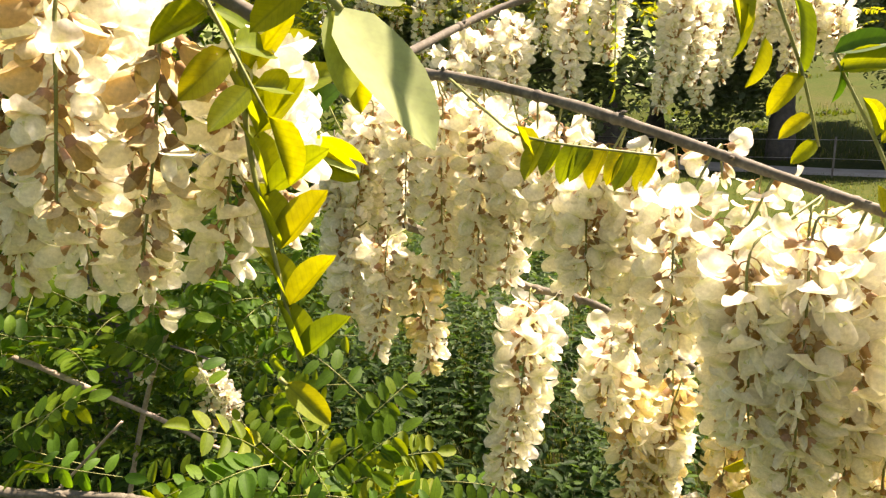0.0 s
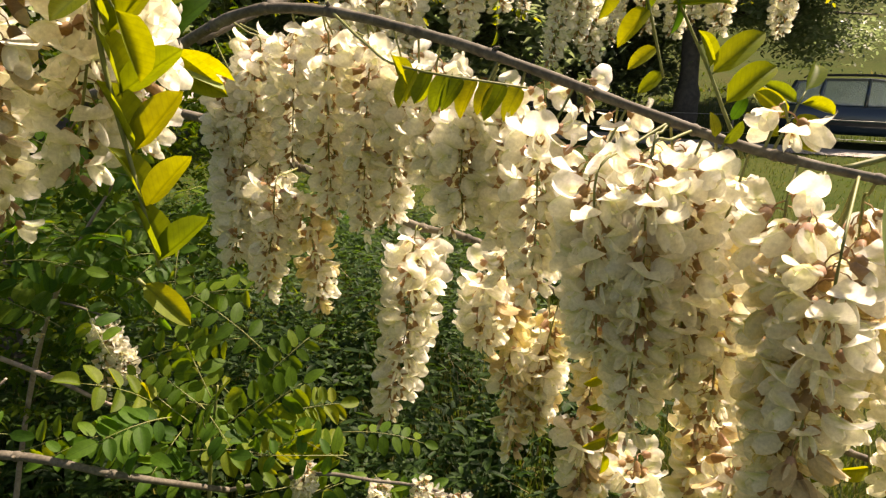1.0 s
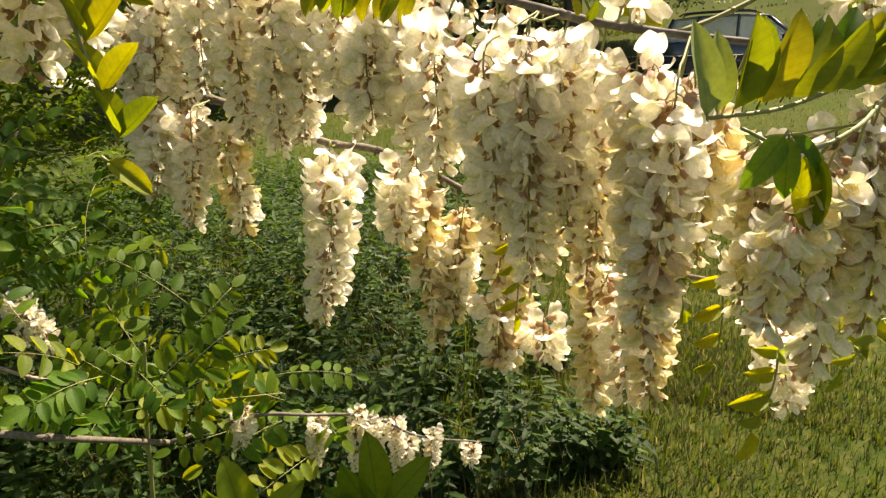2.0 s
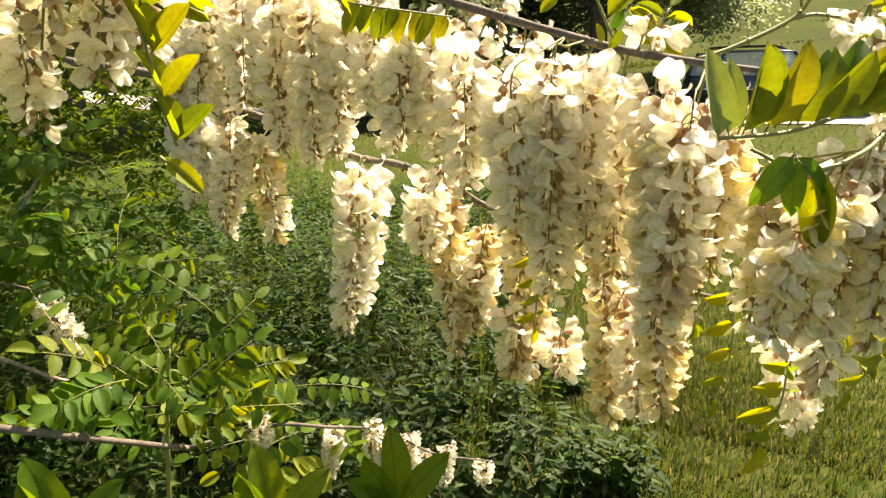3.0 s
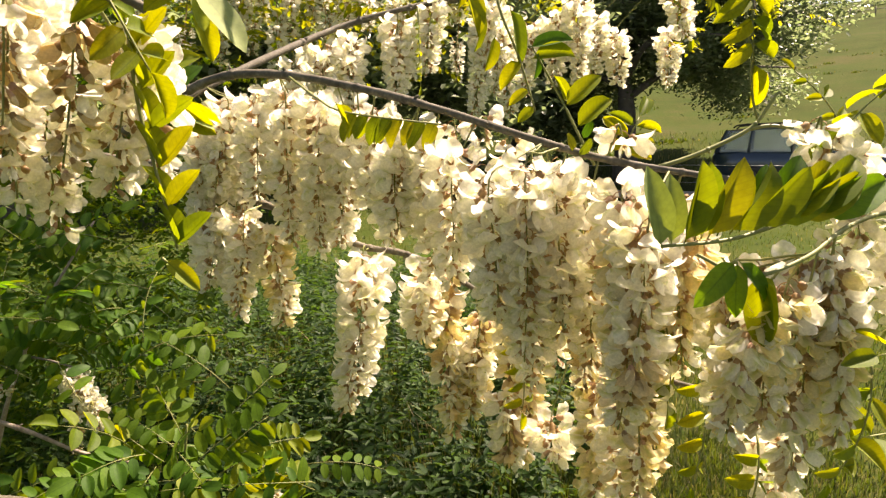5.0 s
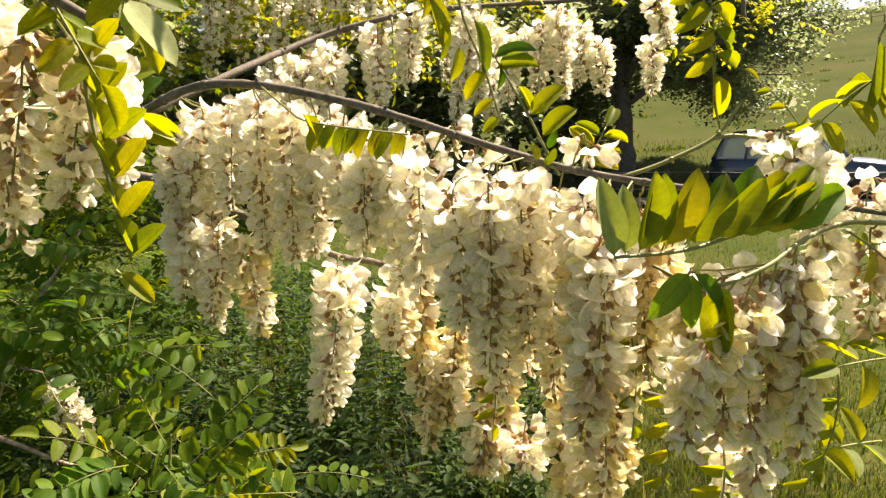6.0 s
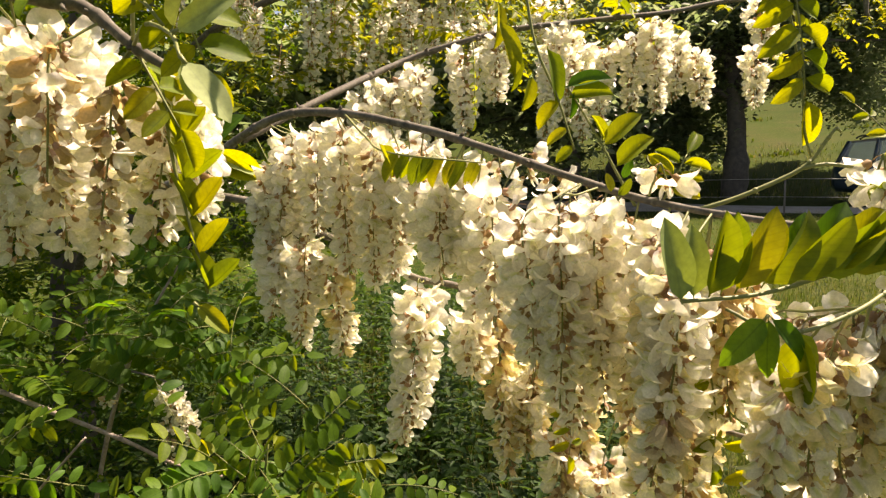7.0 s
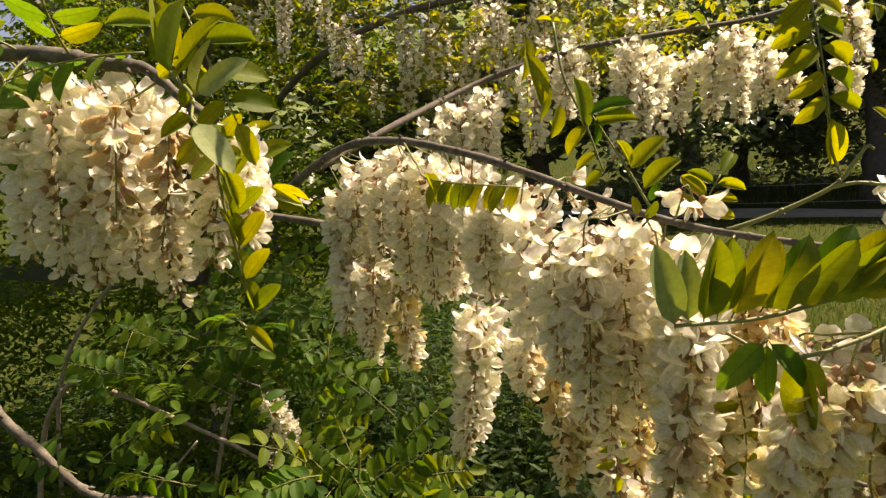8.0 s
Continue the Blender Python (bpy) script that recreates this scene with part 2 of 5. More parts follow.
# ---- flowers of the locust ----
def flower_mesh(seed, open_=1.0, old=False, rich=True, petal=None):
    """One pea flower on its stalk: calyx, standing banner, two wings, folded keel."""
    r = random.Random(seed)
    bm = bmesh.new()
    k = r.uniform(0.92, 1.08)
    tube(bm, [Vector((0, 0, 0)), Vector((0.0045, 0, 0.0012)), Vector((0.009, 0, -0.0004))], 0.0004, 0.0005, 3)
    cup = [Vector((0.0082, 0, 0)), Vector((0.0095, 0, -0.0002)), Vector((0.0135, 0, -0.0008))]
    n = 6 if rich else 4
    rings = [[bm.verts.new(c + Vector((0, math.cos(a), math.sin(a))) * q) for a in (2 * math.pi * i / n for i in range(n))]
             for c, q in zip(cup, (0.0008, 0.0029, 0.0036))]
    for a, b in zip(rings, rings[1:]):
        for i in range(n):
            bm.faces.new((a[i], a[(i + 1) % n], b[(i + 1) % n], b[i])).smooth = True
    for f in bm.faces:
        f.material_index = 1
    # banner: a broad round petal that rises from the calyx and bends back
    turn, width = (0.15 + 1.35 * open_) * r.uniform(0.85, 1.15), (0.0056 + 0.0040 * open_) * k
    length, lean, wave, fold = 0.0185 * k, r.uniform(-0.2, 0.2), r.uniform(0, 6), r.uniform(0.2, 0.8)

    def banner(u, v):
        q = v * (1 - 0.07 * (1 - abs(u)) ** 2)
        a = 0.2 + turn * q
        x = 0.0118 + length * (math.sin(a) - math.sin(0.2)) / turn
        z = 0.001 + length * (math.cos(0.2) - math.cos(a)) / turn
        w = width * max(0.14, math.sin(math.pi * (0.06 + 0.86 * v ** 0.8))) ** 0.5
        back = 0.0040 * fold * u * u * (0.2 + v) * (1 if open_ > 0.55 else -0.8) + 0.0004 * math.sin(3 * u + wave + 4 * v)
        return Vector((x - math.sin(a) * back, u * w + lean * 0.005 * v, z + math.cos(a) * back))
    sheet(bm, 6 if rich else 2, 6 if rich else 2, banner)
    # wings: two bulging petals that close over the keel
    for side in (-1, 1):
        spread, drop, size = r.uniform(0.10, 0.5) * open_, r.uniform(-0.1, 0.3), r.uniform(0.95, 1.15) * k

        def wing(u, v):
            x = 0.0125 + 0.0145 * size * v
            h = 0.0056 * size * max(0.1, math.sin(math.pi * (0.1 + 0.82 * v ** 0.85))) ** 0.6
            bulge = 0.0030 * (1 - u * u) * math.sin(math.pi * (0.15 + 0.75 * v))
            y = side * (0.0008 + 0.0095 * spread * v + bulge)
            return Vector((x, y, -0.0012 + u * h - 0.008 * drop * v * v))
        sheet(bm, 4 if rich else 2, 5 if rich else 2, wing)
    # keel
    if rich:
        def keel(u, v):
            w = 0.0022 * math.sin(min(1, 0.2 + v) * math.pi * 0.8)
            return Vector((0.0125 + 0.0115 * v, u * w, -0.0035 + 0.0045 * v * v + abs(u) * 0.0026))
        sheet(bm, 2, 3, keel)
    me = bpy.data.meshes.new("flower")
    bm.to_mesh(me)
    bm.free()
    me.materials.append(petal or (PETAL_OLD if old else PETAL))
    me.materials.append(CALYX)
    return me


def bud_mesh(seed, old=False):
    r = random.Random(seed)
    bm = bmesh.new()
    tube(bm, [Vector((0, 0, 0)), Vector((0.003, 0, 0.0005)), Vector((0.006, 0, -0.0004))], 0.0005, 0.0006, 3)
    L = r.uniform(0.009, 0.014)
    prof = [(0.0055, 0.0008, 1), (0.007, 0.0023, 1), (0.0105, 0.0026, 1), (0.0105 + L * 0.4, 0.0032, 0), (0.0105 + L * 0.75, 0.0024, 0), (0.0105 + L, 0.0004, 0)]
    bend = r.uniform(-0.3, 0.15)
    rings = [[bm.verts.new((x, math.cos(a) * q * 0.8, math.sin(a) * q * 1.15 + bend * (x - 0.006) ** 2 * 30)) for a in (2 * math.pi * i / 6 for i in range(6))] for x, q, _ in prof]
    for f in bm.faces:
        f.material_index = 1
    for j in range(5):
        for i in range(6):
            f = bm.faces.new((rings[j][i], rings[j][(i + 1) % 6], rings[j + 1][(i + 1) % 6], rings[j + 1][i]))
            f.smooth, f.material_index = True, prof[j][2]
    me = bpy.data.meshes.new("flower_bud")
    bm.to_mesh(me)
    bm.free()
    me.materials.append(PETAL_OLD if old else PETAL)
    me.materials.append(CALYX)
    return me


OPEN = [flower_mesh(i, o) for i, o in enumerate((1.0, 0.9, 1.1, 0.8, 1.0, 0.65, 0.95, 0.5))]
FADED = [flower_mesh(20 + i, o, old=True) for i, o in enumerate((0.5, 0.3, 0.2))]
DROOPING = [flower_mesh(30 + i, o) for i, o in enumerate((0.1, 0.2, 0.3))]
SHADE_IVORY = [flower_mesh(70 + i, o, petal=PETAL_SHADE_IVORY) for i, o in enumerate((0.9, 0.7, 0.45, 0.3, 0.6))]
BUDS = [bud_mesh(40 + i) for i in range(3)] + [bud_mesh(50, True)]
BRANCHES = []      # lines that flower clusters may hang from
CLUSTER_RNG = random.Random(7)


def nearest_on_branches(p):
    best = None
    for line in BRANCHES:
        for q in line:
            d = (q - p).length + (0.6 * (p.z - q.z) if q.z < p.z else 0)
            if best is None or d < best[0]:
                best = (d, q)
    return best[1]


def cluster(top, bottom, fade=0.0, size=1.0, dense=1.0, hold=None, closed=0.0, warm=0.0, label="hanging cluster of white locust flowers with brownish calyces", group="flower clusters on the branches"):
    """A hanging cluster: a thin green stalk and its flowers set round it."""
    r = CLUSTER_RNG
    top, bottom = Vector(top), Vector(bottom)
    hold = Vector(hold) if hold else nearest_on_branches(top)
    ax = bottom - top
    L = max(ax.length - 0.016, 0.02)
    root = new("flower_cluster")
    tagged(root, label, "flower cluster", group)
    root.location = hold
    sag = Vector((r.uniform(-1, 1), r.uniform(-1, 1), 0)) * L * 0.04
    line = spline([hold - hold, (top - hold) * 0.55 + Vector((0, 0, 0.03 * (hold - top).length)), top - hold, top - hold + ax * 0.5 * (L / ax.length) + sag, top - hold + ax * (L / ax.length)], 5)
    bm = bmesh.new()
    tube(bm, line, 0.0009, 0.0006, 5)
    part("stalk", bm, GREEN_STEM, root)
    n = max(5, int(L / (0.0024 if top.y < 0.42 else 0.0021) * dense))
    a0 = r.uniform(0, 6.28)
    above = min(0.22, max(0.0, (hold.z - top.z - 0.012) / L)) if (hold - top).length < 0.06 else 0.0
    for i in range(int(-n * above), n):
        s = (i + r.uniform(-0.3, 0.3)) / n
        s = min(max(s, -above), 1.0)
        p = top - hold + ax * (s * L / ax.length) + sag * math.sin(math.pi * s)
        a = a0 + i * 2.39996 + r.uniform(-0.35, 0.35)
        dip = r.uniform(0.0, 0.8) + 0.3 * s
        out = Vector((math.cos(a), math.sin(a), -dip))
        k = (0.84 if top.y < 0.42 else 0.86) * size * (1.16 - 0.52 * max(s, 0.0) ** 1.9) * r.uniform(0.88, 1.1)
        tip = s > 0.9
        if r.random() < fade:
            me = r.choice(FADED + BUDS[3:])
            out.z -= 0.5
        elif r.random() < closed:
            me = r.choice(DROOPING)
            k *= 0.9
            out.z -= 0.7
        elif (tip and r.random() < 0.6) or r.random() < 0.04:
            me = r.choice(BUDS[:3])
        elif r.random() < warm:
            # ivory flowers, with the warm shade painted into their petals
            me = r.choice(SHADE_IVORY)
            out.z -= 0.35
        else:
            me = r.choice(OPEN)
        m = frame_at(p, out, Vector((r.uniform(-0.35, 0.35), r.uniform(-0.35, 0.35), 1))) @ Matrix.Rotation(r.uniform(-0.5, 0.5), 4, "X")
        placed("flower_bud" if me in BUDS else "flower", me, root, "", m @ Matrix.Scale(k, 4))
    return root


# ---- compound leaves ----
def leaflet_mesh(seed, mat, fold=0.25, bow=0.15, rich=True):
    """One oval leaflet, one metre long along x, folded a little on its midrib, with a short stalk."""
    r = random.Random(seed)
    bm = bmesh.new()
    half, wave = r.uniform(0.2, 0.245), r.uniform(0, 6)
    tube(bm, [Vector((-0.06, 0, 0)), Vector((0.03, 0, 0))], 0.012, 0.012, 3)

    def at(u, v):
        w = half * (math.sin(math.pi * min(1, 0.02 + v * 0.98) ** 0.85) ** 0.54 if 0 < v < 1 else 0.02)
        edge = 0.018 * math.sin(7 * v + wave) * abs(u)
        return Vector((v, u * w, abs(u) * w * fold * 1.6 - bow * (v - 0.3) ** 2 + edge))
    sheet(bm, 4, 7 if rich else 4, at)
    me = bpy.data.meshes.new("leaflet")
    bm.to_mesh(me)
    bm.free()
    me.materials.append(mat)
    return me


LEAFLETS = [leaflet_mesh(60 + i, LEAFLET, f, b) for i, (f, b) in enumerate(((0.45, 0.1), (0.7, 0.2), (0.3, 0.3), (0.95, 0.05), (0.55, -0.12)))]
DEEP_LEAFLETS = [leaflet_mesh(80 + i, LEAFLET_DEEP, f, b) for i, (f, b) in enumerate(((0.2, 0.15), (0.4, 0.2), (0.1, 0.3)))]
MID_LEAFLETS = [leaflet_mesh(85 + i, LEAFLET_MID, f, b) for i, (f, b) in enumerate(((0.12, 0.1), (0.25, 0.18), (0.05, 0.25)))]
PALE_LIT_LEAFLETS = [leaflet_mesh(95 + i, LEAFLET_PALE_LIT, f, b) for i, (f, b) in enumerate(((0.12, 0.12), (0.3, 0.1), (0.05, 0.22)))]
LEAF_RNG = random.Random(11)


def compound_leaf(base, tip, pairs=5, size=0.03, up=(0, 0, 1), droop=0.15, shut=0.35, kinds=None, label="yellow-green locust leaf of paired oval leaflets, lit from behind", group="locust leaves", wide=1.0, end=True, start=0.22, mat=None, ahead=(0.05, 0.5), lower=99):
    """A feathered leaf: a thin rachis with pairs of leaflets and one at the end. shut: how far the leaflets fold down from the leaf's plane."""
    r = LEAF_RNG
    kinds = kinds or LEAFLETS
    base, tip = Vector(base), Vector(tip)
    root = new("compound_leaf")
    tagged(root, label, "leaf", group)
    root.location = base
    ax = tip - base
    up = Vector(up).normalized()
    side = up.cross(ax).normalized()
    nrm = ax.cross(side).normalized()
    bend = nrm * ax.length * droop
    line = [ax * t + bend * (4 * t * (1 - t)) for t in (i / 10 for i in range(11))]
    bm = bmesh.new()
    tube(bm, line, 0.0010, 0.0005, 5)
    part("rachis", bm, mat or GREEN_STEM, root)
    for i in range(pairs):
        t = start + (0.97 - start) * i / max(pairs - 0.4, 1)
        p = ax * t + bend * (4 * t * (1 - t))
        d = (ax.normalized() + bend.normalized() * 0).normalized()
        for s in ((-1, 1) if i < lower else (-1,)):
            q = shut * r.uniform(0.5, 1.4)
            out = (side * s * math.cos(q) - nrm * math.sin(q)).normalized() + d * r.uniform(*ahead)
            k = size * r.uniform(0.82, 1.1) * (0.82 + 0.3 * math.sin(math.pi * t))
            n2 = nrm * math.cos(q) + side * s * math.sin(q) + Vector((r.uniform(-0.3, 0.3), r.uniform(-0.3, 0.3), r.uniform(-0.2, 0.2)))
            m = frame_at(p + out.normalized() * k * 0.06, out, n2) @ Matrix.Diagonal((k, k * wide, k, 1))
            placed("leaflet", r.choice(kinds), root, "", m)
    if end:
        k = size * r.uniform(0.9, 1.15)
        m = frame_at(line[-1] + ax.normalized() * k * 0.05, ax.normalized() - nrm * 0.3, nrm + side * r.uniform(-0.3, 0.3)) @ Matrix.Diagonal((k, k * wide, k, 1))
        placed("leaflet", r.choice(kinds), root, "", m)
    return root


def sprig(base, leaflets, label, kinds=None):
    """Leaflets of a leaf's end that are set one by one: way, size, face."""
    root = new("compound_leaf")
    tagged(root, label, "leaf", "locust leaves")
    root.location = base
    bm = bmesh.new()
    tube(bm, [Vector((0, 0, 0)), Vector(leaflets[0][0]).normalized() * 0.004], 0.0011, 0.0008, 5)
    part("rachis", bm, GREEN_STEM, root)
    for i, (way, k, face) in enumerate(leaflets):
        placed("leaflet", (kinds or LEAFLETS[::2])[i % 3], root, "", frame_at(Vector(way).normalized() * 0.003, way, face) @ Matrix.Scale(k, 4))
    return root


def branch(name, points, r0, r1, mat, label, knots=0.35, steps=8, sides=9, hang=True, power=1.0):
    rng = random.Random(len(points) * 31 + int(r0 * 1e5))
    line = spline(points, steps)
    root = new(name)
    root.location = line[0]
    tagged(root, label, "branch", "locust branches")
    flat = [p - line[0] for p in line]
    bm = bmesh.new()
    tube(bm, flat, r0, r1, sides, knots * 0.5, rng, power)
    part("stem", bm, mat, root)
    # swollen nodes with a short spur
    for i in range(6, len(flat) - 3, 7 if mat is not GREEN_STEM else 5):
        r = r0 + (r1 - r0) * (i / len(flat)) ** power
        d = (flat[i + 1] - flat[i]).normalized()
        bm = bmesh.new()
        bmesh.ops.create_icosphere(bm, subdivisions=2, radius=r * 1.28, matrix=frame_at(flat[i], d, Vector((0, 0, 1))) @ Matrix.Diagonal((1.25, 1, 1, 1)))
        out = Vector((rng.uniform(-1, 1), rng.uniform(-1, 0.3), rng.uniform(-0.6, 1))).normalized()
        tube(bm, [flat[i], flat[i] + out * r * 1.9, flat[i] + out * r * 2.3 + d * r * 0.5], r * 0.6, r * 0.18, 6)
        part("node", smooth(bm), mat, root)
    if hang:
        BRANCHES.append(line)
    return root


# ---- ground, road, hill ----
def rise(x, y):
    """Height of the land: flat meadow, a low bank past the track, then a long grassy hill ahead."""
    d = math.hypot(x, y)
    az = math.atan2(x, y)
    ahead = max(0.0, math.cos((az - 0.5) * 0.62)) if abs(az - 0.5) < 2.5 else 0.0
    bank = 0.13 * min(1, max(0, (d - 20.9) / 1.0))
    s = max(0.0, min(1.0, (d - 25) / 155))
    hill = (s * s * (3 - 2 * s) * 0.35 + 0.65 * s) * 31 * ahead
    over = max(0.0, d - 185) * 0.05
    bumps = noise.noise((x * 0.35, y * 0.35, 0)) * 0.05 * min(1, d / 3) + noise.noise((x * 0.02, y * 0.02, 3)) * 2.2 * s
    return bank + hill - over * ahead + bumps


def make_ground():
    rings = [0.0] + [0.4 * 1.14 ** i for i in range(30)] + [20.4, 20.9, 21.4, 21.9, 22.5, 23.5] + [25 * 1.13 ** i for i in range(40)]
    rings = sorted(rings)
    rings = [r for r in rings if r < 3600]
    n = 144
    verts, faces = [], []
    for r in rings:
        for k in range(n):
            a = 2 * math.pi * k / n
            x, y = r * math.sin(a), r * math.cos(a)
            verts.append((x, y, rise(x, y)))
    for j in range(len(rings) - 1):
        for k in range(n):
            faces.append((j * n + k, j * n + (k + 1) % n, (j + 1) * n + (k + 1) % n, (j + 1) * n + k))
    mat, add = nodes_of("meadow_ground")
    n1, n2, n3 = grain(add, 14, 6), grain(add, 0.5, 5), grain(add, 0.09, 9, 0.72)
    near = ramp_node(add, n1, (0.3, (0.016, 0.02, 0.005)), (0.48, (0.045, 0.05, 0.012)), (0.62, (0.085, 0.075, 0.026)), (0.74, (0.15, 0.12, 0.06)))
    far = ramp_node(add, n3, (0.36, (0.009, 0.026, 0.003)), (0.45, (0.018, 0.044, 0.006)), (0.55, (0.028, 0.056, 0.009)), (0.68, (0.066, 0.060, 0.026)))
    col = add("ShaderNodeMix", [(0, n2), (6, near), (7, far)], data_type="RGBA").outputs[2]
    b = add("ShaderNodeBump", [(2, n1)], i_0=0.6, i_1=0.05).outputs[0]
    p = add("ShaderNodeBsdfPrincipled", [("Base Color", col), ("Normal", b)])
    p.inputs["Roughness"].default_value = 0.9
    p.inputs["Specular IOR Level"].default_value = 0.02
    add("ShaderNodeOutputMaterial", [(0, p.outputs[0])])
    tagged(bulk("ground", verts, faces, mat), "green meadow ground rising to a grassy hill", "ground", kind="structure")


make_ground()
ROAD_AT, ROAD_ALONG = Vector((10.76, 17.2, 0)), Vector((0.848, -0.53, 0))
ROAD_OUT = Vector((0.53, 0.848, 0))


def make_road():
    mat = solid_stuff("pale_gravel", [(0.3, (0.18, 0.16, 0.13)), (0.5, (0.31, 0.285, 0.245)), (0.7, (0.43, 0.40, 0.35))], 22, 0.95, 0.8, 0.02, second=0.08)
    verts, faces = [], []
    for i in range(121):
        p = ROAD_AT + ROAD_ALONG * (i - 60) * 1.0
        edge = 0.18 * noise.noise((i * 0.7, 1, 0))
        for s in (-0.95 + edge, -0.4, 0.4, 0.95 + 0.18 * noise.noise((i * 0.7, 8, 0))):
            q = p + ROAD_OUT * s
            verts.append((q.x, q.y, rise(q.x, q.y) + (0.05 if abs(s) < 0.6 else 0.012)))
    for i in range(120):
        for k in range(3):
            faces.append((i * 4 + k, i * 4 + k + 1, i * 4 + k + 5, i * 4 + k + 4))
    tagged(bulk("road", verts, faces, mat), "pale gravel farm track across the meadow", "road", kind="structure")


make_road()


# ---- stuff made in bulk: leaves, weeds, grass ----
def leaf_piece(verts, faces, p, out, nrm, k, w, fold=0.25):
    """One folded leaf of six corners."""
    out = out.normalized()
    side = nrm.cross(out)
    side = side.normalized() if side.length > 1e-5 else out.orthogonal().normalized()
    n = out.cross(side)
    i = len(verts)
    for a, b in ((0, 0), (0.3, 1), (0.72, 0.85), (1, 0), (0.72, -0.85), (0.3, -1)):
        verts.append(p + out * (a * k) + side * (b * w * k) + n * (abs(b) * w * k * fold - 0.12 * k * a * a))
    faces.append((i, i + 1, i + 2, i + 3))
    faces.append((i, i + 3, i + 4, i + 5))


def feather(verts, faces, rng, base, ax, up, pairs, size):
    """A whole compound leaf in few corners."""
    side = up.cross(ax)
    side = side.normalized() if side.length > 1e-5 else Vector((1, 0, 0))
    nrm = ax.cross(side).normalized()
    sag = Vector((0, 0, -0.25 * ax.length))
    for i in range(pairs):
        t = 0.2 + 0.78 * i / pairs
        p = base + ax * t + sag * t * t
        for s in (-1, 1):
            q = rng.uniform(0.05, 0.7)
            leaf_piece(verts, faces, p, side * s * math.cos(q) - nrm * math.sin(q) + ax.normalized() * rng.uniform(0, 0.5), nrm + Vector((rng.uniform(-.4, .4), rng.uniform(-.4, .4), 0)), size * rng.uniform(0.75, 1.1), 0.23)
    leaf_piece(verts, faces, base + ax + sag, ax + sag, nrm, size, 0.23)
    i = len(verts)
    w = side * 0.0012
    verts.extend((base - w, base + w, base + ax + sag))
    faces.append((i, i + 1, i + 2))


def leaf_cloud(name, seed, count, place, size, parent, mat, pairs=6):
    rng = random.Random(seed)
    verts, faces = [], []
    for _ in range(count):
        p = place(rng)
        a = rng.uniform(0, 2 * math.pi)
        ax = Vector((math.cos(a), math.sin(a), rng.uniform(-0.55, 0.35))) * size * rng.uniform(3.2, 5)
        feather(verts, faces, rng, p, ax, Vector((rng.uniform(-.4, .4), rng.uniform(-.4, .4), 1)), rng.randint(pairs - 2, pairs + 1), size * rng.uniform(0.85, 1.15))
    return tagged(bulk(name, verts, faces, mat, parent), kind="stuff")


def clumps(rng_seed, box, count, radius):
    rng = random.Random(rng_seed)
    mids = [Vector([rng.uniform(*b) for b in box]) for _ in range(count)]

    def place(r):
        m = r.choice(mids)
        return m + Vector((r.gauss(0, radius), r.gauss(0, radius), r.gauss(0, radius * 0.6)))
    return place


def make_weeds():
    rng = random.Random(5)
    verts, faces = [], []
    for _ in range(3000):
        x, y = rng.uniform(-3.4, 2.6), 1.75 + 6.2 * rng.random() ** 1.35
        if x > 1.0 + 0.4 * noise.noise((y * 2, 0, 0)) + (y - 1.7) * 0.30:
            continue
        g = rise(x, y)
        h = rng.uniform(0.28, 0.72) * (0.8 + 0.5 * noise.noise((x * 1.3, y * 1.3, 4)))
        h *= 1.0 if x < 0.4 else 0.55
        lean = Vector((rng.uniform(-.2, .2), rng.uniform(-.2, .2), 1))
        base = Vector((x, y, g - 0.02))
        i = len(verts)
        for s in (-0.002, 0.002):
            verts.append(base + Vector((s, 0, 0)))
        verts.append(base + lean * h)
        faces.append((i, i + 1, i + 2))
        levels = rng.randint(6, 9)
        a = rng.uniform(0, 6)
        for j in range(levels):
            t = 0.18 + 0.82 * j / (levels - 1)
            a += 1.57 + rng.uniform(-.4, .4)
            for s in (0, math.pi):
                out = Vector((math.cos(a + s), math.sin(a + s), rng.uniform(-0.45, 0.35)))
                k = rng.uniform(0.055, 0.115) * (1.15 - 0.55 * t)
                leaf_piece(verts, faces, base + lean * (h * t), out, Vector((rng.uniform(-.4, .4), rng.uniform(-.4, .4), 1)), k, rng.uniform(0.13, 0.21), 0.3)
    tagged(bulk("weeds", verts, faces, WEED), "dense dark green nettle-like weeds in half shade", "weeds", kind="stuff")


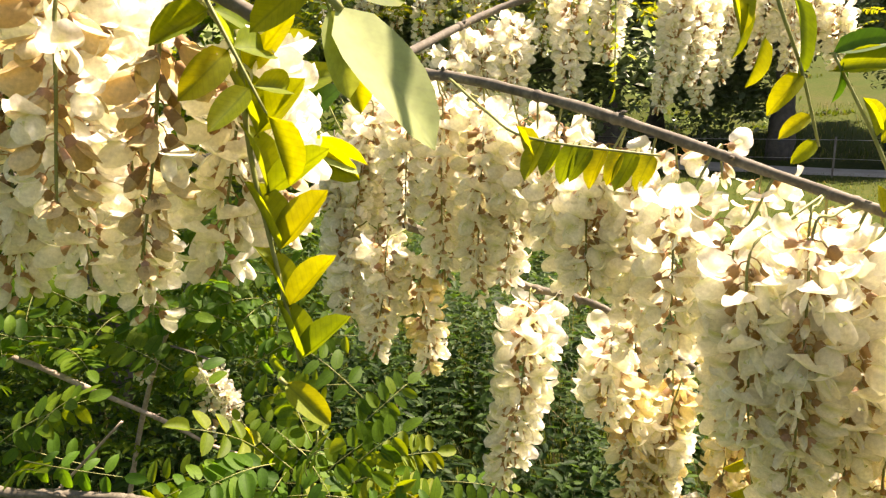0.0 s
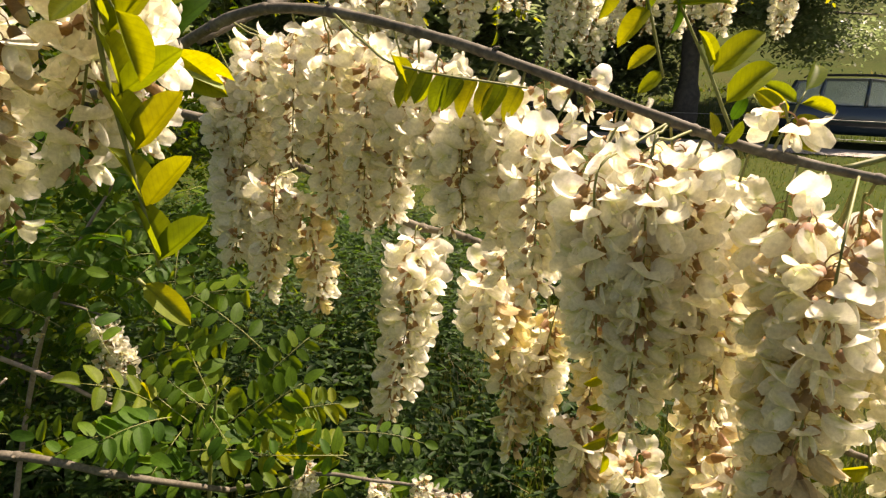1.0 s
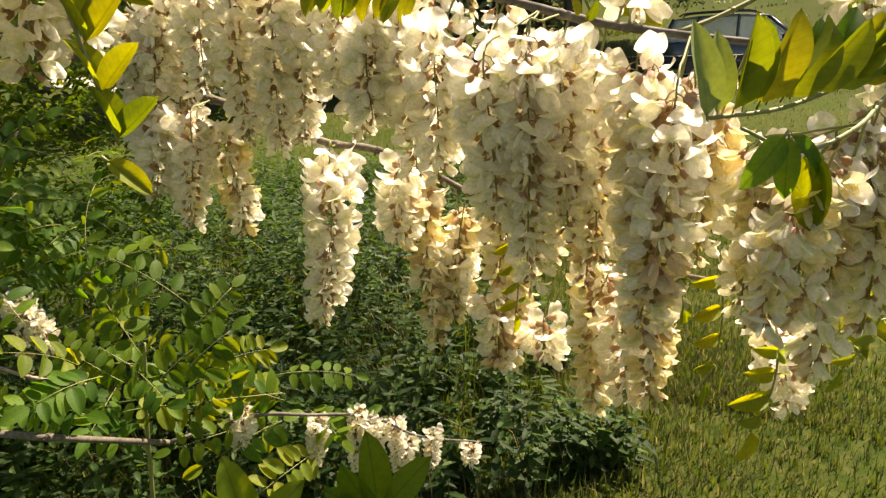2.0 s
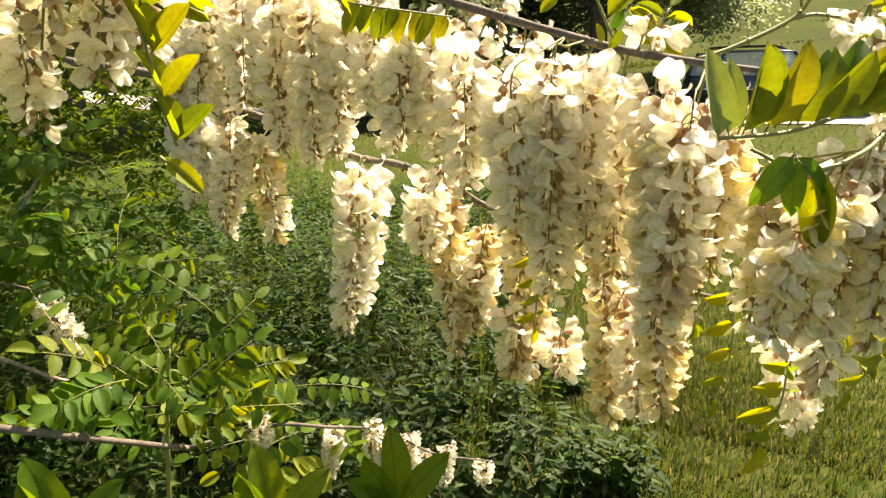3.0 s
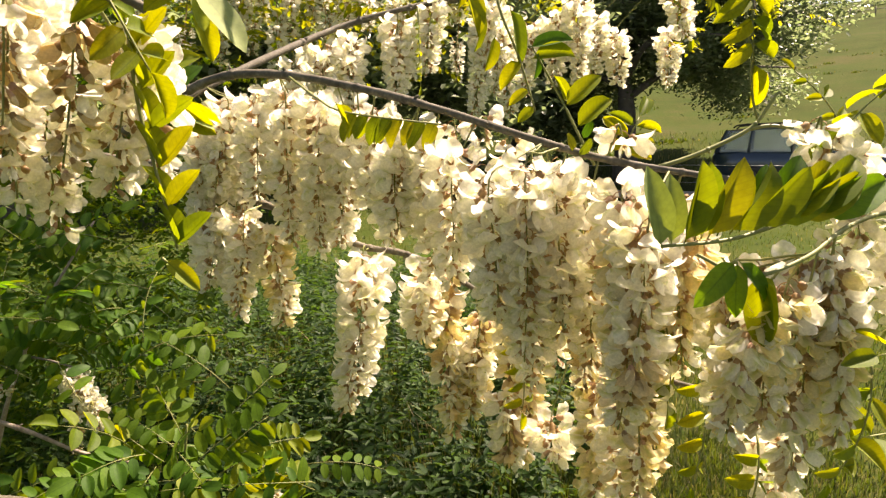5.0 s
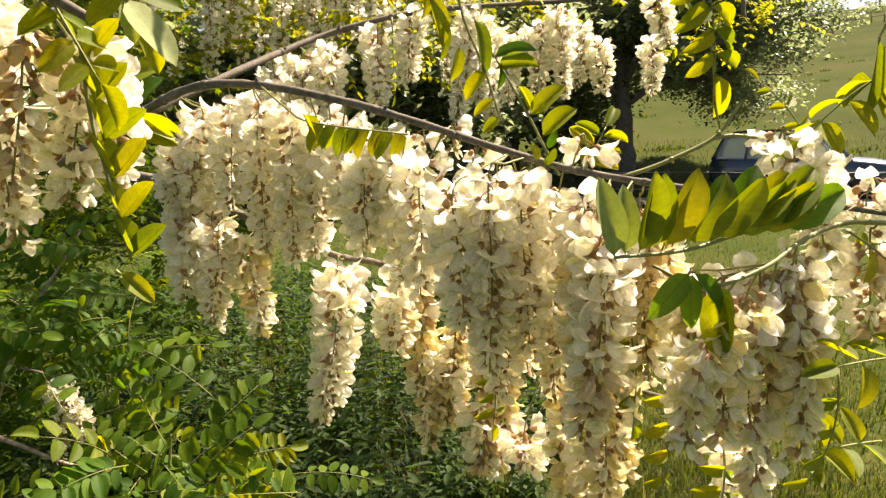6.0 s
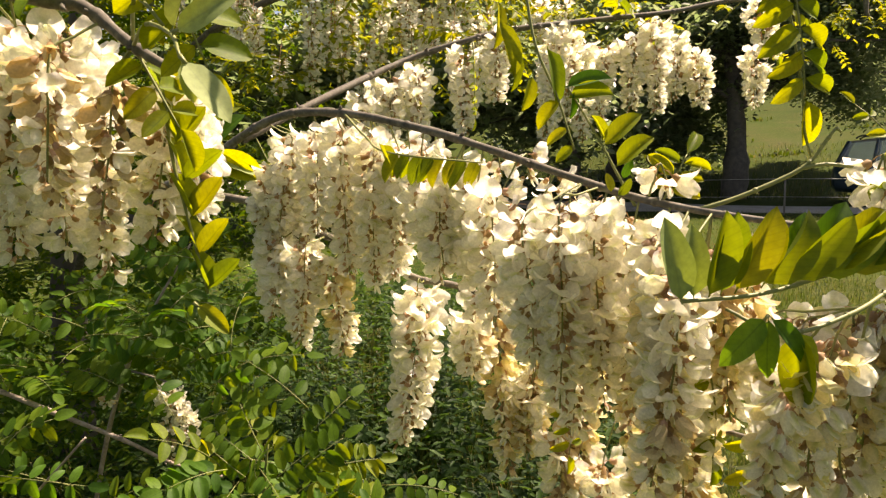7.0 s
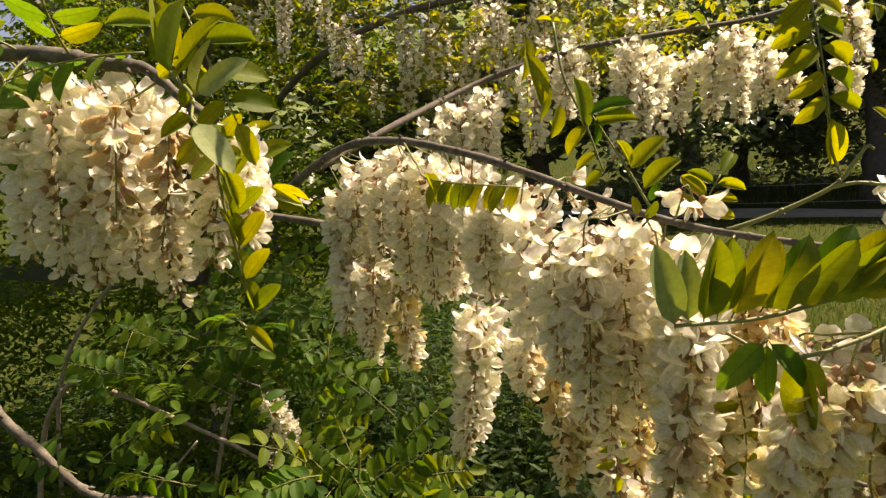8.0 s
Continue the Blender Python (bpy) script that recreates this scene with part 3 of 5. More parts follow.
def make_grass():
    rng = random.Random(6)
    verts, faces = [], []

    def blade(x, y, h, w):
        g = rise(x, y)
        a = rng.uniform(0, 6.28)
        d = Vector((math.cos(a), math.sin(a), 0))
        s = Vector((-d.y, d.x, 0)) * w
        lean = rng.uniform(0.1, 0.7)
        p0 = Vector((x, y, g - 0.01))
        p1 = p0 + Vector((0, 0, h * 0.55)) + d * h * lean * 0.3
        p2 = p0 + Vector((0, 0, h * (1 - lean * 0.3))) + d * h * lean
        i = len(verts)
        verts.extend((p0 - s, p0 + s, p1 + s * 0.8, p1 - s * 0.8, p2))
        faces.extend(((i, i + 1, i + 2, i + 3), (i + 3, i + 2, i + 4)))
    for _ in range(12000):
        x, y = rng.gauss(-0.7, 0.95), 1.6 + 3.9 * rng.random() ** 1.2
        blade(x, y, rng.uniform(0.10, 0.34) * (0.8 + 0.6 * noise.noise((x, y, 9))), rng.uniform(0.0016, 0.0035))
    for _ in range(42000):
        d, az = 2.6 + 6.5 * rng.random() ** 1.5, radians(rng.gauss(31, 12))
        blade(d * math.sin(az), d * math.cos(az), rng.uniform(0.025, 0.085), rng.uniform(0.0015, 0.003))
    for _ in range(14000):
        d, az = 1.5 + 1.9 * rng.random(), radians(rng.gauss(35, 13))
        blade(d * math.sin(az), d * math.cos(az), rng.uniform(0.025, 0.09), rng.uniform(0.0014, 0.0028))
    for _ in range(24000):
        d = 4 + 16 * rng.random() ** 1.5
        az = radians(rng.gauss(23, 22))
        k = 1 + (d - 4) * 0.09
        blade(d * math.sin(az), d * math.cos(az), rng.uniform(0.03, 0.10), rng.uniform(0.002, 0.004) * k)
    for _ in range(9000):
        d = 22.6 + 14 * rng.random()
        az = radians(rng.uniform(0, 58))
        blade(d * math.sin(az), d * math.cos(az), rng.uniform(0.1, 0.3), rng.uniform(0.006, 0.012))
    # low dark tufts scattered over the hill, in loose rows along the slope
    for _ in range(190):
        d, az = 27 + 120 * rng.random() ** 1.2, radians(rng.uniform(5, 58))
        x, y = d * math.sin(az), d * math.cos(az)
        long = rng.uniform(0.3, 2.4)
        for _ in range(int(10 + long * 12)):
            blade(x + rng.gauss(0, long * 0.5), y + rng.gauss(0, 0.18), rng.uniform(0.08, 0.26), rng.uniform(0.03, 0.07))
    tagged(bulk("grass", verts, faces, GRASS), "long green meadow grass with a few dry blades", "grass", kind="stuff")


make_weeds()
make_grass()


# ---- trees behind ----
def tree(x, y, height, crown_r, low, trunk_r, seed, leaf, mat, count, label, off=(0, 0, 0)):
    rng = random.Random(seed)
    g = rise(x, y)
    root = new("tree")
    root.location = (x, y, g - 0.05)
    tagged(root, label, "tree", "trees along the track")
    bm = bmesh.new()
    line = spline([(0, 0, 0), (0.1, 0.05, height * 0.2), (-0.1, 0.1, height * 0.5), (0.1, 0, height * 0.85)], 6)
    tube(bm, line, trunk_r * 1.25, trunk_r * 0.3, 12, 0.3, rng)
    part("trunk", bm, TRUNK, root)
    mids = []
    for i in range(11):
        a = i * 2.4 + rng.uniform(-.3, .3)
        z0 = low + (height - low) * 0.7 * i / 11
        reach = crown_r * rng.uniform(0.6, 0.95) * (1 - 0.35 * i / 11)
        p0 = Vector((0, 0, z0 * 0.85))
        p1 = p0 + Vector((math.cos(a) * reach * 0.5, math.sin(a) * reach * 0.5, height * 0.1))
        p2 = p0 + Vector(off) + Vector((math.cos(a) * reach, math.sin(a) * reach, height * rng.uniform(0.02, 0.16)))
        bm = bmesh.new()
        tube(bm, spline([p0, p1, p2], 5), trunk_r * 0.4, 0.02, 6, 0.2, rng)
        part("limb", bm, TRUNK, root)
        for k in range(9):
            t = rng.uniform(0.35, 1.1)
            mids.append(p0.lerp(p2, t) + Vector((rng.gauss(0, crown_r * 0.16), rng.gauss(0, crown_r * 0.16), rng.gauss(0.2, height * 0.05))))
    for k in range(26):
        a, q = rng.uniform(0, 6.28), crown_r * rng.random() ** 0.6
        mids.append(Vector(off) + Vector((math.cos(a) * q, math.sin(a) * q, height * rng.uniform(0.55, 1.0) * (1 - 0.25 * (q / crown_r) ** 2))))
    verts, faces = [], []
    for _ in range(count):
        m = rng.choice(mids)
        p = m + Vector((rng.gauss(0, crown_r * 0.10), rng.gauss(0, crown_r * 0.10), rng.gauss(0, crown_r * 0.08)))
        a = rng.uniform(0, 6.28)
        leaf_piece(verts, faces, p, Vector((math.cos(a), math.sin(a), rng.uniform(-0.9, 0.4))), Vector((rng.uniform(-.6, .6), rng.uniform(-.6, .6), 1)), leaf * rng.uniform(0.7, 1.3), 0.28)
    tagged(bulk("crown", verts, faces, mat, root), kind="stuff")
    return root


tree(9.9, 20.9, 9.5, 4.4, 3.2, 0.30, 3, 0.15, TREE_LEAF, 62000, "silvery green spreading tree with a dark trunk beside the track", (2.3, 0.2, -0.2))
tree(12.35, 26.6, 10.5, 3.5, 4.4, 0.14, 13, 0.17, TREE_LEAF, 50000, "silvery green tree with fine leaves past the track", (3.8, -0.5, 0.2))
tree(8.0, 27.0, 9.0, 5.0, 1.5, 0.26, 14, 0.28, TREE_LEAF, 18000, "dark leafy tree behind the others")
tree(5.2, 22.5, 9.0, 4.8, 2.4, 0.3, 4, 0.26, TREE_LEAF, 20000, "dark leafy tree beside the track")
tree(0.4, 19.0, 9.0, 4.8, 2.0, 0.3, 9, 0.26, TREE_LEAF, 20000, "dark leafy tree beside the track")
tree(-6.0, 16.0, 9.0, 5.0, 1.6, 0.3, 10, 0.28, TREE_LEAF, 16000, "dark leafy tree beside the track")


# ---- far things on the hill ----
def far_shrub_mesh(seed):
    rng = random.Random(seed)
    verts, faces = [], []
    mids = [Vector((rng.uniform(-1, 1), rng.uniform(-1, 1), rng.uniform(0.2, 1.3))) for _ in range(9)]
    for _ in range(190):
        m = rng.choice(mids)
        p = m + Vector((rng.gauss(0, 0.32), rng.gauss(0, 0.32), rng.gauss(0, 0.25)))
        p.z = max(p.z, 0.0)
        a = rng.uniform(0, 6.28)
        leaf_piece(verts, faces, p, Vector((math.cos(a), math.sin(a), rng.uniform(-.8, .6))), Vector((rng.uniform(-1, 1), rng.uniform(-1, 1), 1)), 0.32, 0.35)
    me = bpy.data.meshes.new("far_shrub")
    me.from_pydata(verts, [], faces)
    me.materials.append(TREE_LEAF)
    return me


def make_far():
    rng = random.Random(21)
    meshes = [far_shrub_mesh(i) for i in range(3)]
    for i in range(26):
        d, az = rng.uniform(95, 182), radians(rng.uniform(26, 58))
        x, y = d * math.sin(az), d * math.cos(az)
        ob = placed("far_shrub", rng.choice(meshes))
        tagged(ob, "small dark shrub on the grassy hillside", "shrub", "shrubs on the hill")
        k = rng.uniform(0.5, 1.5)
        ob.matrix_basis = pose(x, y, rise(x, y) - 0.1, 0, 0, rng.uniform(0, 360)) @ Matrix.Scale(k, 4)
    wood = solid_stuff("weathered_post", [(0.3, (0.10, 0.085, 0.07)), (0.7, (0.24, 0.21, 0.18))], 8, 0.9, 0.6, 0.01)
    x, y = 150 * math.sin(radians(42)), 150 * math.cos(radians(42))
    bm = bmesh.new()
    tube(bm, [Vector((0, 0, -0.3)), Vector((0, 0, 4)), Vector((0.05, 0, 13))], 0.16, 0.12, 8)
    pole = part("utility_pole", bm, wood)
    pole.location = (x, y, rise(x, y))
    tagged(pole, "tall wooden pole on the hillside", "pole")
    # field fence far up the slope
    root = new("field_fence")
    tagged(root, "low wooden rail fence on the hillside", "fence")
    ps = []
    for i in range(7):
        az, d = radians(38.6 + i * 0.75), 118
        px, py = d * math.sin(az), d * math.cos(az)
        ps.append(Vector((px, py, rise(px, py))))
        bm = bmesh.new()
        tube(bm, [Vector((0, 0, -0.2)), Vector((0, 0, 1.25))], 0.09, 0.08, 6)
        part("post", bm, wood, root, m=Matrix.Translation(ps[-1]))
    for a, b in zip(ps, ps[1:]):
        bm = bmesh.new()
        tube(bm, [a + Vector((0, 0, 0.9)), b + Vector((0, 0, 0.9))], 0.05, 0.05, 5)
        part("rail", bm, wood, root)
    # wire fence beside the track
    wire = solid_stuff("galvanised_wire", [(0.3, (0.3, 0.3, 0.3)), (0.7, (0.5, 0.5, 0.5))], 30, 0.45, 0.1, 0.001, metal=0.8)
    root = new("wire_fence")
    tagged(root, "thin wire fence beside the gravel track", "fence")
    ends = []
    for i in range(6):
        p = ROAD_AT + ROAD_OUT * -1.7 + ROAD_ALONG * (-16 + i * 7.5)
        g = rise(p.x, p.y)
        bm = bmesh.new()
        tube(bm, [Vector((0, 0, -0.1)), Vector((0, 0, 0.95))], 0.025, 0.025, 6)
        part("post", bm, wood, root, m=Matrix.Translation((p.x, p.y, g)))
        ends.append(Vector((p.x, p.y, g)))
    for a, b in zip(ends, ends[1:]):
        for z in (0.45, 0.88):
            bm = bmesh.new()
            mid = (a + b) / 2 + Vector((0, 0, z - 0.03))
            tube(bm, spline([a + Vector((0, 0, z)), mid, b + Vector((0, 0, z))], 4), 0.006, 0.006, 4)
            part("wire", bm, wire, root)


make_far()


# ---- parked car ----
def make_car():
    paint = solid_stuff("dark_blue_car_paint", [(0.3, (0.012, 0.03, 0.045)), (0.7, (0.016, 0.038, 0.055))], 40, 0.28, 0.02, 0.001, metal=0.3, coat=1.0)
    rubber = solid_stuff("tyre_rubber", [(0.3, (0.015, 0.015, 0.015)), (0.7, (0.03, 0.03, 0.03))], 60, 0.85, 0.3, 0.003)
    alloy = solid_stuff("alloy", [(0.3, (0.05, 0.05, 0.055)), (0.7, (0.09, 0.09, 0.09))], 30, 0.4, 0.05, 0.001, metal=0.9)
    trim = solid_stuff("black_trim", [(0.3, (0.02, 0.02, 0.02)), (0.7, (0.035, 0.035, 0.035))], 50, 0.6, 0.1, 0.001)
    mat, add = nodes_of("car_glass")
    p = add("ShaderNodeBsdfPrincipled")
    p.inputs["Base Color"].default_value = (0.80, 0.86, 0.82, 1)
    p.inputs["Roughness"].default_value, p.inputs["Transmission Weight"].default_value, p.inputs["IOR"].default_value = 0.02, 0.75, 1.3
    add("ShaderNodeOutputMaterial", [(0, p.outputs[0])])
    glass = mat
    mat, add = nodes_of("lamp_glass")
    p = add("ShaderNodeBsdfPrincipled")
    p.inputs["Base Color"].default_value, p.inputs["Roughness"].default_value = (0.7, 0.72, 0.72, 1), 0.1
    add("ShaderNodeOutputMaterial", [(0, p.outputs[0])])
    lens = mat
    root = new("car")
    tagged(root, "dark blue estate car parked on the grass by the track", "car")
    # body: cross-sections from tail to nose; x, half width, underside, belt, top
    bm = bmesh.new()
    secs = [(-2.22, 0.70, 0.42, 0.85, 0.92), (-2.12, 0.82, 0.30, 0.95, 1.02), (-1.6, 0.87, 0.27, 0.98, 1.03), (-0.6, 0.88, 0.26, 0.96, 1.0), (0.5, 0.88, 0.26, 0.94, 0.98),
            (0.95, 0.87, 0.26, 0.92, 0.99), (1.5, 0.85, 0.27, 0.86, 0.94), (1.95, 0.79, 0.29, 0.78, 0.85), (2.18, 0.66, 0.34, 0.66, 0.72), (2.24, 0.55, 0.42, 0.60, 0.64)]
    rings = []
    for x, w, lo, belt, top in secs:
        half = [(0, lo), (w * 0.85, lo), (w * 0.97, lo + 0.1), (w, (lo + belt) / 2), (w * 0.98, belt - 0.08), (w * 0.9, belt), (w * 0.5, top), (0, top + 0.01)]
        ring = [bm.verts.new((x, y, z)) for y, z in half] + [bm.verts.new((x, -y, z)) for y, z in half[-2:0:-1]]
        rings.append(ring)
    for a, b in zip(rings, rings[1:]):
        n = len(a)
        for k in range(n):
            bm.faces.new((a[k], a[(k + 1) % n], b[(k + 1) % n], b[k])).smooth = True
    bm.faces.new(rings[0][::-1])
    bm.faces.new(rings[-1])
    bmesh.ops.recalc_face_normals(bm, faces=bm.faces)
    part("body", bm, paint, root)
    # cabin frame: roof and pillars round real openings
    lowp = [(-2.12, 0.80), (-1.35, 0.815), (-0.35, 0.82), (0.45, 0.81), (1.02, 0.76)]
    top_ = [(-1.88, 0.60), (-1.28, 0.63), (-0.33, 0.645), (0.25, 0.63), (0.32, 0.62)]
    zt = [1.53, 1.58, 1.6, 1.57, 1.55]
    bm = bmesh.new()
    roof = [(-1.95, 0.58, 1.52), (-1.3, 0.64, 1.585), (-0.35, 0.66, 1.605), (0.3, 0.62, 1.56), (0.42, 0.58, 1.535)]
    up_, dn_ = [], []
    for x, w, z in roof:
        row = [(w * u, z - 0.035 * u * u) for u in (-1, -0.6, 0, 0.6, 1)]
        up_.append([bm.verts.new((x, y, q)) for y, q in row])
        dn_.append([bm.verts.new((x, y, q - 0.05)) for y, q in row])
    for i in range(4):
        for k in range(4):
            bm.faces.new((up_[i][k], up_[i + 1][k], up_[i + 1][k + 1], up_[i][k + 1])).smooth = True
            bm.faces.new((dn_[i][k], dn_[i][k + 1], dn_[i + 1][k + 1], dn_[i + 1][k]))
        for k in (0, 4):
            bm.faces.new((up_[i][k], dn_[i][k], dn_[i + 1][k], up_[i + 1][k]))
    for i in (0, 4):
        for k in range(4):
            bm.faces.new((up_[i][k], up_[i][k + 1], dn_[i][k + 1], dn_[i][k]))
    bmesh.ops.recalc_face_normals(bm, faces=bm.faces)
    part("roof", bm, paint, root)
    for s in (-1, 1):
        for (x0, y0), (x1, y1), z1, w in zip(lowp, top_, zt, (0.06, 0.04, 0.045, 0.0, 0.045)):
            if w:
                bm = bmesh.new()
                tube(bm, [Vector((x0, s * y0, 0.93)), Vector((x1, s * y1, z1 - 0.03))], w, w * 0.85, 6)
                part("pillar", bm, paint, root)
        for a, b, c in ((0, 1, 1), (1, 2, 2), (2, 4, 4)):
            bm = bmesh.new()
            q = [(lowp[a][0], s * lowp[a][1], 0.95), (lowp[b][0], s * lowp[b][1], 0.95), (top_[b][0], s * (top_[b][1] + 0.005), zt[b] - 0.06), (top_[a][0], s * (top_[a][1] + 0.005), zt[a] - 0.06)]
            vs = [bm.verts.new(v) for v in q] + [bm.verts.new((x, y - s * 0.006, z)) for x, y, z in q]
            for f in ((0, 1, 2, 3), (7, 6, 5, 4), (0, 4, 5, 1), (1, 5, 6, 2), (2, 6, 7, 3), (3, 7, 4, 0)):
                bm.faces.new([vs[i] for i in f])
            bmesh.ops.recalc_face_normals(bm, faces=bm.faces)
            part("side_window", bm, glass, root)
        bm = bmesh.new()
        tube(bm, spline([(-1.75, s * 0.6, 1.57), (-1.5, s * 0.6, 1.645), (-0.2, s * 0.62, 1.665), (0.15, s * 0.59, 1.585)], 5), 0.02, 0.02, 6)
        part("roof_rail", bm, trim, root)
        bm = bmesh.new()
        bmesh.ops.create_icosphere(bm, subdivisions=2, radius=0.1, matrix=Matrix.Translation((0.72, s * 0.98, 1.02)) @ Matrix.Diagonal((0.8, 1.1, 0.75, 1)))
        part("wing_mirror", smooth(bm), paint, root)
        bm = bmesh.new()
        bmesh.ops.create_icosphere(bm, subdivisions=2, radius=0.16, matrix=Matrix.Translation((2.0, s * 0.62, 0.72)) @ Matrix.Diagonal((1.3, 0.9, 0.5, 1)))
        part("headlight", smooth(bm), lens, root)
        bm = bmesh.new()
        bmesh.ops.create_cube(bm, size=1, matrix=Matrix.Translation((-0.3, s * 0.885, 0.52)) @ Matrix.Diagonal((3.0, 0.03, 0.07, 1)))
        bmesh.ops.bevel(bm, geom=bm.edges[:], offset=0.012, segments=2, affect="EDGES")
        part("door_strip", bm, trim, root)
    for x0, x1, w0, w1, z1 in ((1.05, 0.36, 0.74, 0.58, 1.54), (-2.16, -1.93, 0.74, 0.56, 1.5)):
        bm = bmesh.new()
        q = [(x0, -w0, 0.98), (x0, w0, 0.98), (x1, w1, z1), (x1, -w1, z1)]
        vs = [bm.verts.new(v) for v in q] + [bm.verts.new((x * 0.995, y, z - 0.006)) for x, y, z in q]
        for f in ((0, 1, 2, 3), (7, 6, 5, 4), (0, 4, 5, 1), (1, 5, 6, 2), (2, 6, 7, 3), (3, 7, 4, 0)):
            bm.faces.new([vs[i] for i in f])
        bmesh.ops.recalc_face_normals(bm, faces=bm.faces)
        part("windscreen" if x0 > 0 else "rear_window", bm, glass, root)
    for x in (-1.32, 1.36):
        for s in (-1, 1):
            bm = bmesh.new()
            prof = [(0.20, -0.09), (0.30, -0.1), (0.325, -0.07), (0.325, 0.07), (0.30, 0.1), (0.20, 0.09)]
            rs = [[bm.verts.new((x + math.cos(a) * q, s * 0.79 + w, 0.325 + math.sin(a) * q)) for q, w in prof] for a in (2 * math.pi * k / 24 for k in range(24))]
            for k in range(24):
                for j in range(5):
                    bm.faces.new((rs[k][j], rs[k][j + 1], rs[(k + 1) % 24][j + 1], rs[(k + 1) % 24][j])).smooth = True
            wheel = part("wheel", bm, rubber, root, "black tyre")
            bm = bmesh.new()
            bmesh.ops.create_cone(bm, cap_ends=True, segments=20, radius1=0.205, radius2=0.19, depth=0.05, matrix=Matrix.Translation((x, s * 0.85, 0.325)) @ Matrix.Rotation(math.pi / 2, 4, "X"))
            part("rim", bm, alloy, wheel)
    az = radians(38.3)
    x, y = 22.3 * math.sin(az), 22.3 * math.cos(az)
    root.matrix_basis = pose(x, y, rise(x, y) - 0.01, 0, 0, -37) @ Matrix.Scale(1.1, 4)


make_car()


# ---- the flowering branches close to the walk ----
MAIN = "grey-brown locust branch arching over hanging white flowers"
branch("branch", [(-0.66, 0.86, 1.42), (-0.45, 0.82, 1.425), (-0.26, 0.75, 1.450), (-0.173, 0.68, 1.480), (-0.111, 0.63, 1.512), (-0.06, 0.6, 1.530), (0.003, 0.567, 1.528), (0.075, 0.5, 1.509), (0.124, 0.445, 1.491),
                  (0.188, 0.376, 1.464), (0.226, 0.335, 1.449), (0.262, 0.3, 1.440), (0.322, 0.27, 1.430), (0.377, 0.26, 1.423), (0.46, 0.25, 1.41)], 0.0066, 0.0016, BARK, MAIN, 0.4, power=0.72)
branch("branch", [(-0.118, 0.65, 1.507), (-0.04, 0.73, 1.556), (0.053, 0.838, 1.612), (0.14, 0.86, 1.643), (0.229, 0.874, 1.664), (0.363, 0.9, 1.681), (0.47, 0.914, 1.693), (0.571, 0.93, 1.712), (0.72, 0.96, 1.72)],
       0.0046, 0.0030, BARK, "slender grey locust branch rising behind the flowers", 0.3)
branch("branch", [(-0.22, 0.73, 1.45), (-0.1, 0.69, 1.429), (-0.072, 0.675, 1.408), (0.013, 0.64, 1.379), (0.069, 0.6, 1.352), (0.117, 0.59, 1.342), (0.154, 0.57, 1.327), (0.22, 0.5, 1.29), (0.28, 0.4, 1.265), (0.37, 0.32, 1.25)],
       0.0048, 0.002, BARK, "thin dark locust twig half hidden among flowers", 0.3)
branch("branch", [(0.262, 0.3, 1.441), (0.29, 0.297, 1.450), (0.328, 0.295, 1.467), (0.343, 0.295, 1.484), (0.350, 0.296, 1.492), (0.354, 0.296, 1.490)], 0.0018, 0.0008, GREEN_STEM, "green forked locust shoot without leaves", 0.2, 5, 7, False)
branch("branch", [(0.328, 0.295, 1.467), (0.345, 0.29, 1.469), (0.372, 0.285, 1.462), (0.40, 0.28, 1.445)], 0.0014, 0.0008, GREEN_STEM, "thin green locust shoot bending down", 0.2, 5, 6, False)
branch("branch", [(0.66, 0.27, 1.43), (0.53, 0.25, 1.415), (0.448, 0.25, 1.408), (0.403, 0.25, 1.409), (0.36, 0.235, 1.402), (0.31, 0.205, 1.39), (0.262, 0.19, 1.383), (0.235, 0.2, 1.395)], 0.0022, 0.0009, GREEN_STEM, "green locust shoot holding large leaves and flowers", 0.25)
branch("branch", [(-0.62, 0.42, 1.60), (-0.36, 0.30, 1.60), (-0.2, 0.26, 1.585), (-0.137, 0.26, 1.573), (-0.113, 0.26, 1.568), (-0.084, 0.25, 1.545), (-0.06, 0.24, 1.53)], 0.0062, 0.0024, BARK, "grey locust branch above a crowded flower cluster", 0.4)
branch("branch", [(-0.12, 0.24, 1.66), (-0.05, 0.2, 1.64), (0.02, 0.16, 1.60), (0.06, 0.15, 1.60)], 0.002, 0.001, GREEN_STEM, "thin green locust shoot overhead", 0.2, 5, 6, False)

branch("branch", [(0.333, 0.294, 1.474), (0.326, 0.291, 1.492), (0.322, 0.289, 1.520), (0.310, 0.290, 1.58)], 0.0010, 0.0008, GREEN_STEM, "thin green locust leaf stem", 0.1, 5, 6, False)

# crowded clusters on the near branch
cluster((-0.166, 0.29, 1.545), (-0.182, 0.29, 1.407), 0.05)
cluster((-0.138, 0.28, 1.545), (-0.145, 0.28, 1.415), 0.04)
cluster((-0.138, 0.31, 1.546), (-0.132, 0.31, 1.393))
cluster((-0.079, 0.29, 1.528), (-0.099, 0.29, 1.416))
cluster((-0.096, 0.25, 1.53), (-0.112, 0.25, 1.432), 0.85, 0.8, 0.8, label="drooping cluster of faded ochre locust flowers and buds")
cluster((-0.125, 0.24, 1.54), (-0.135, 0.24, 1.45), 0.8, 0.8, 0.7, label="drooping cluster of faded ochre locust flowers and buds")
cluster((-0.2, 0.29, 1.545), (-0.206, 0.29, 1.415), 0.04)
cluster((-0.231, 0.3, 1.545), (-0.242, 0.3, 1.426))
cluster((-0.175, 0.33, 1.55), (-0.165, 0.33, 1.43))
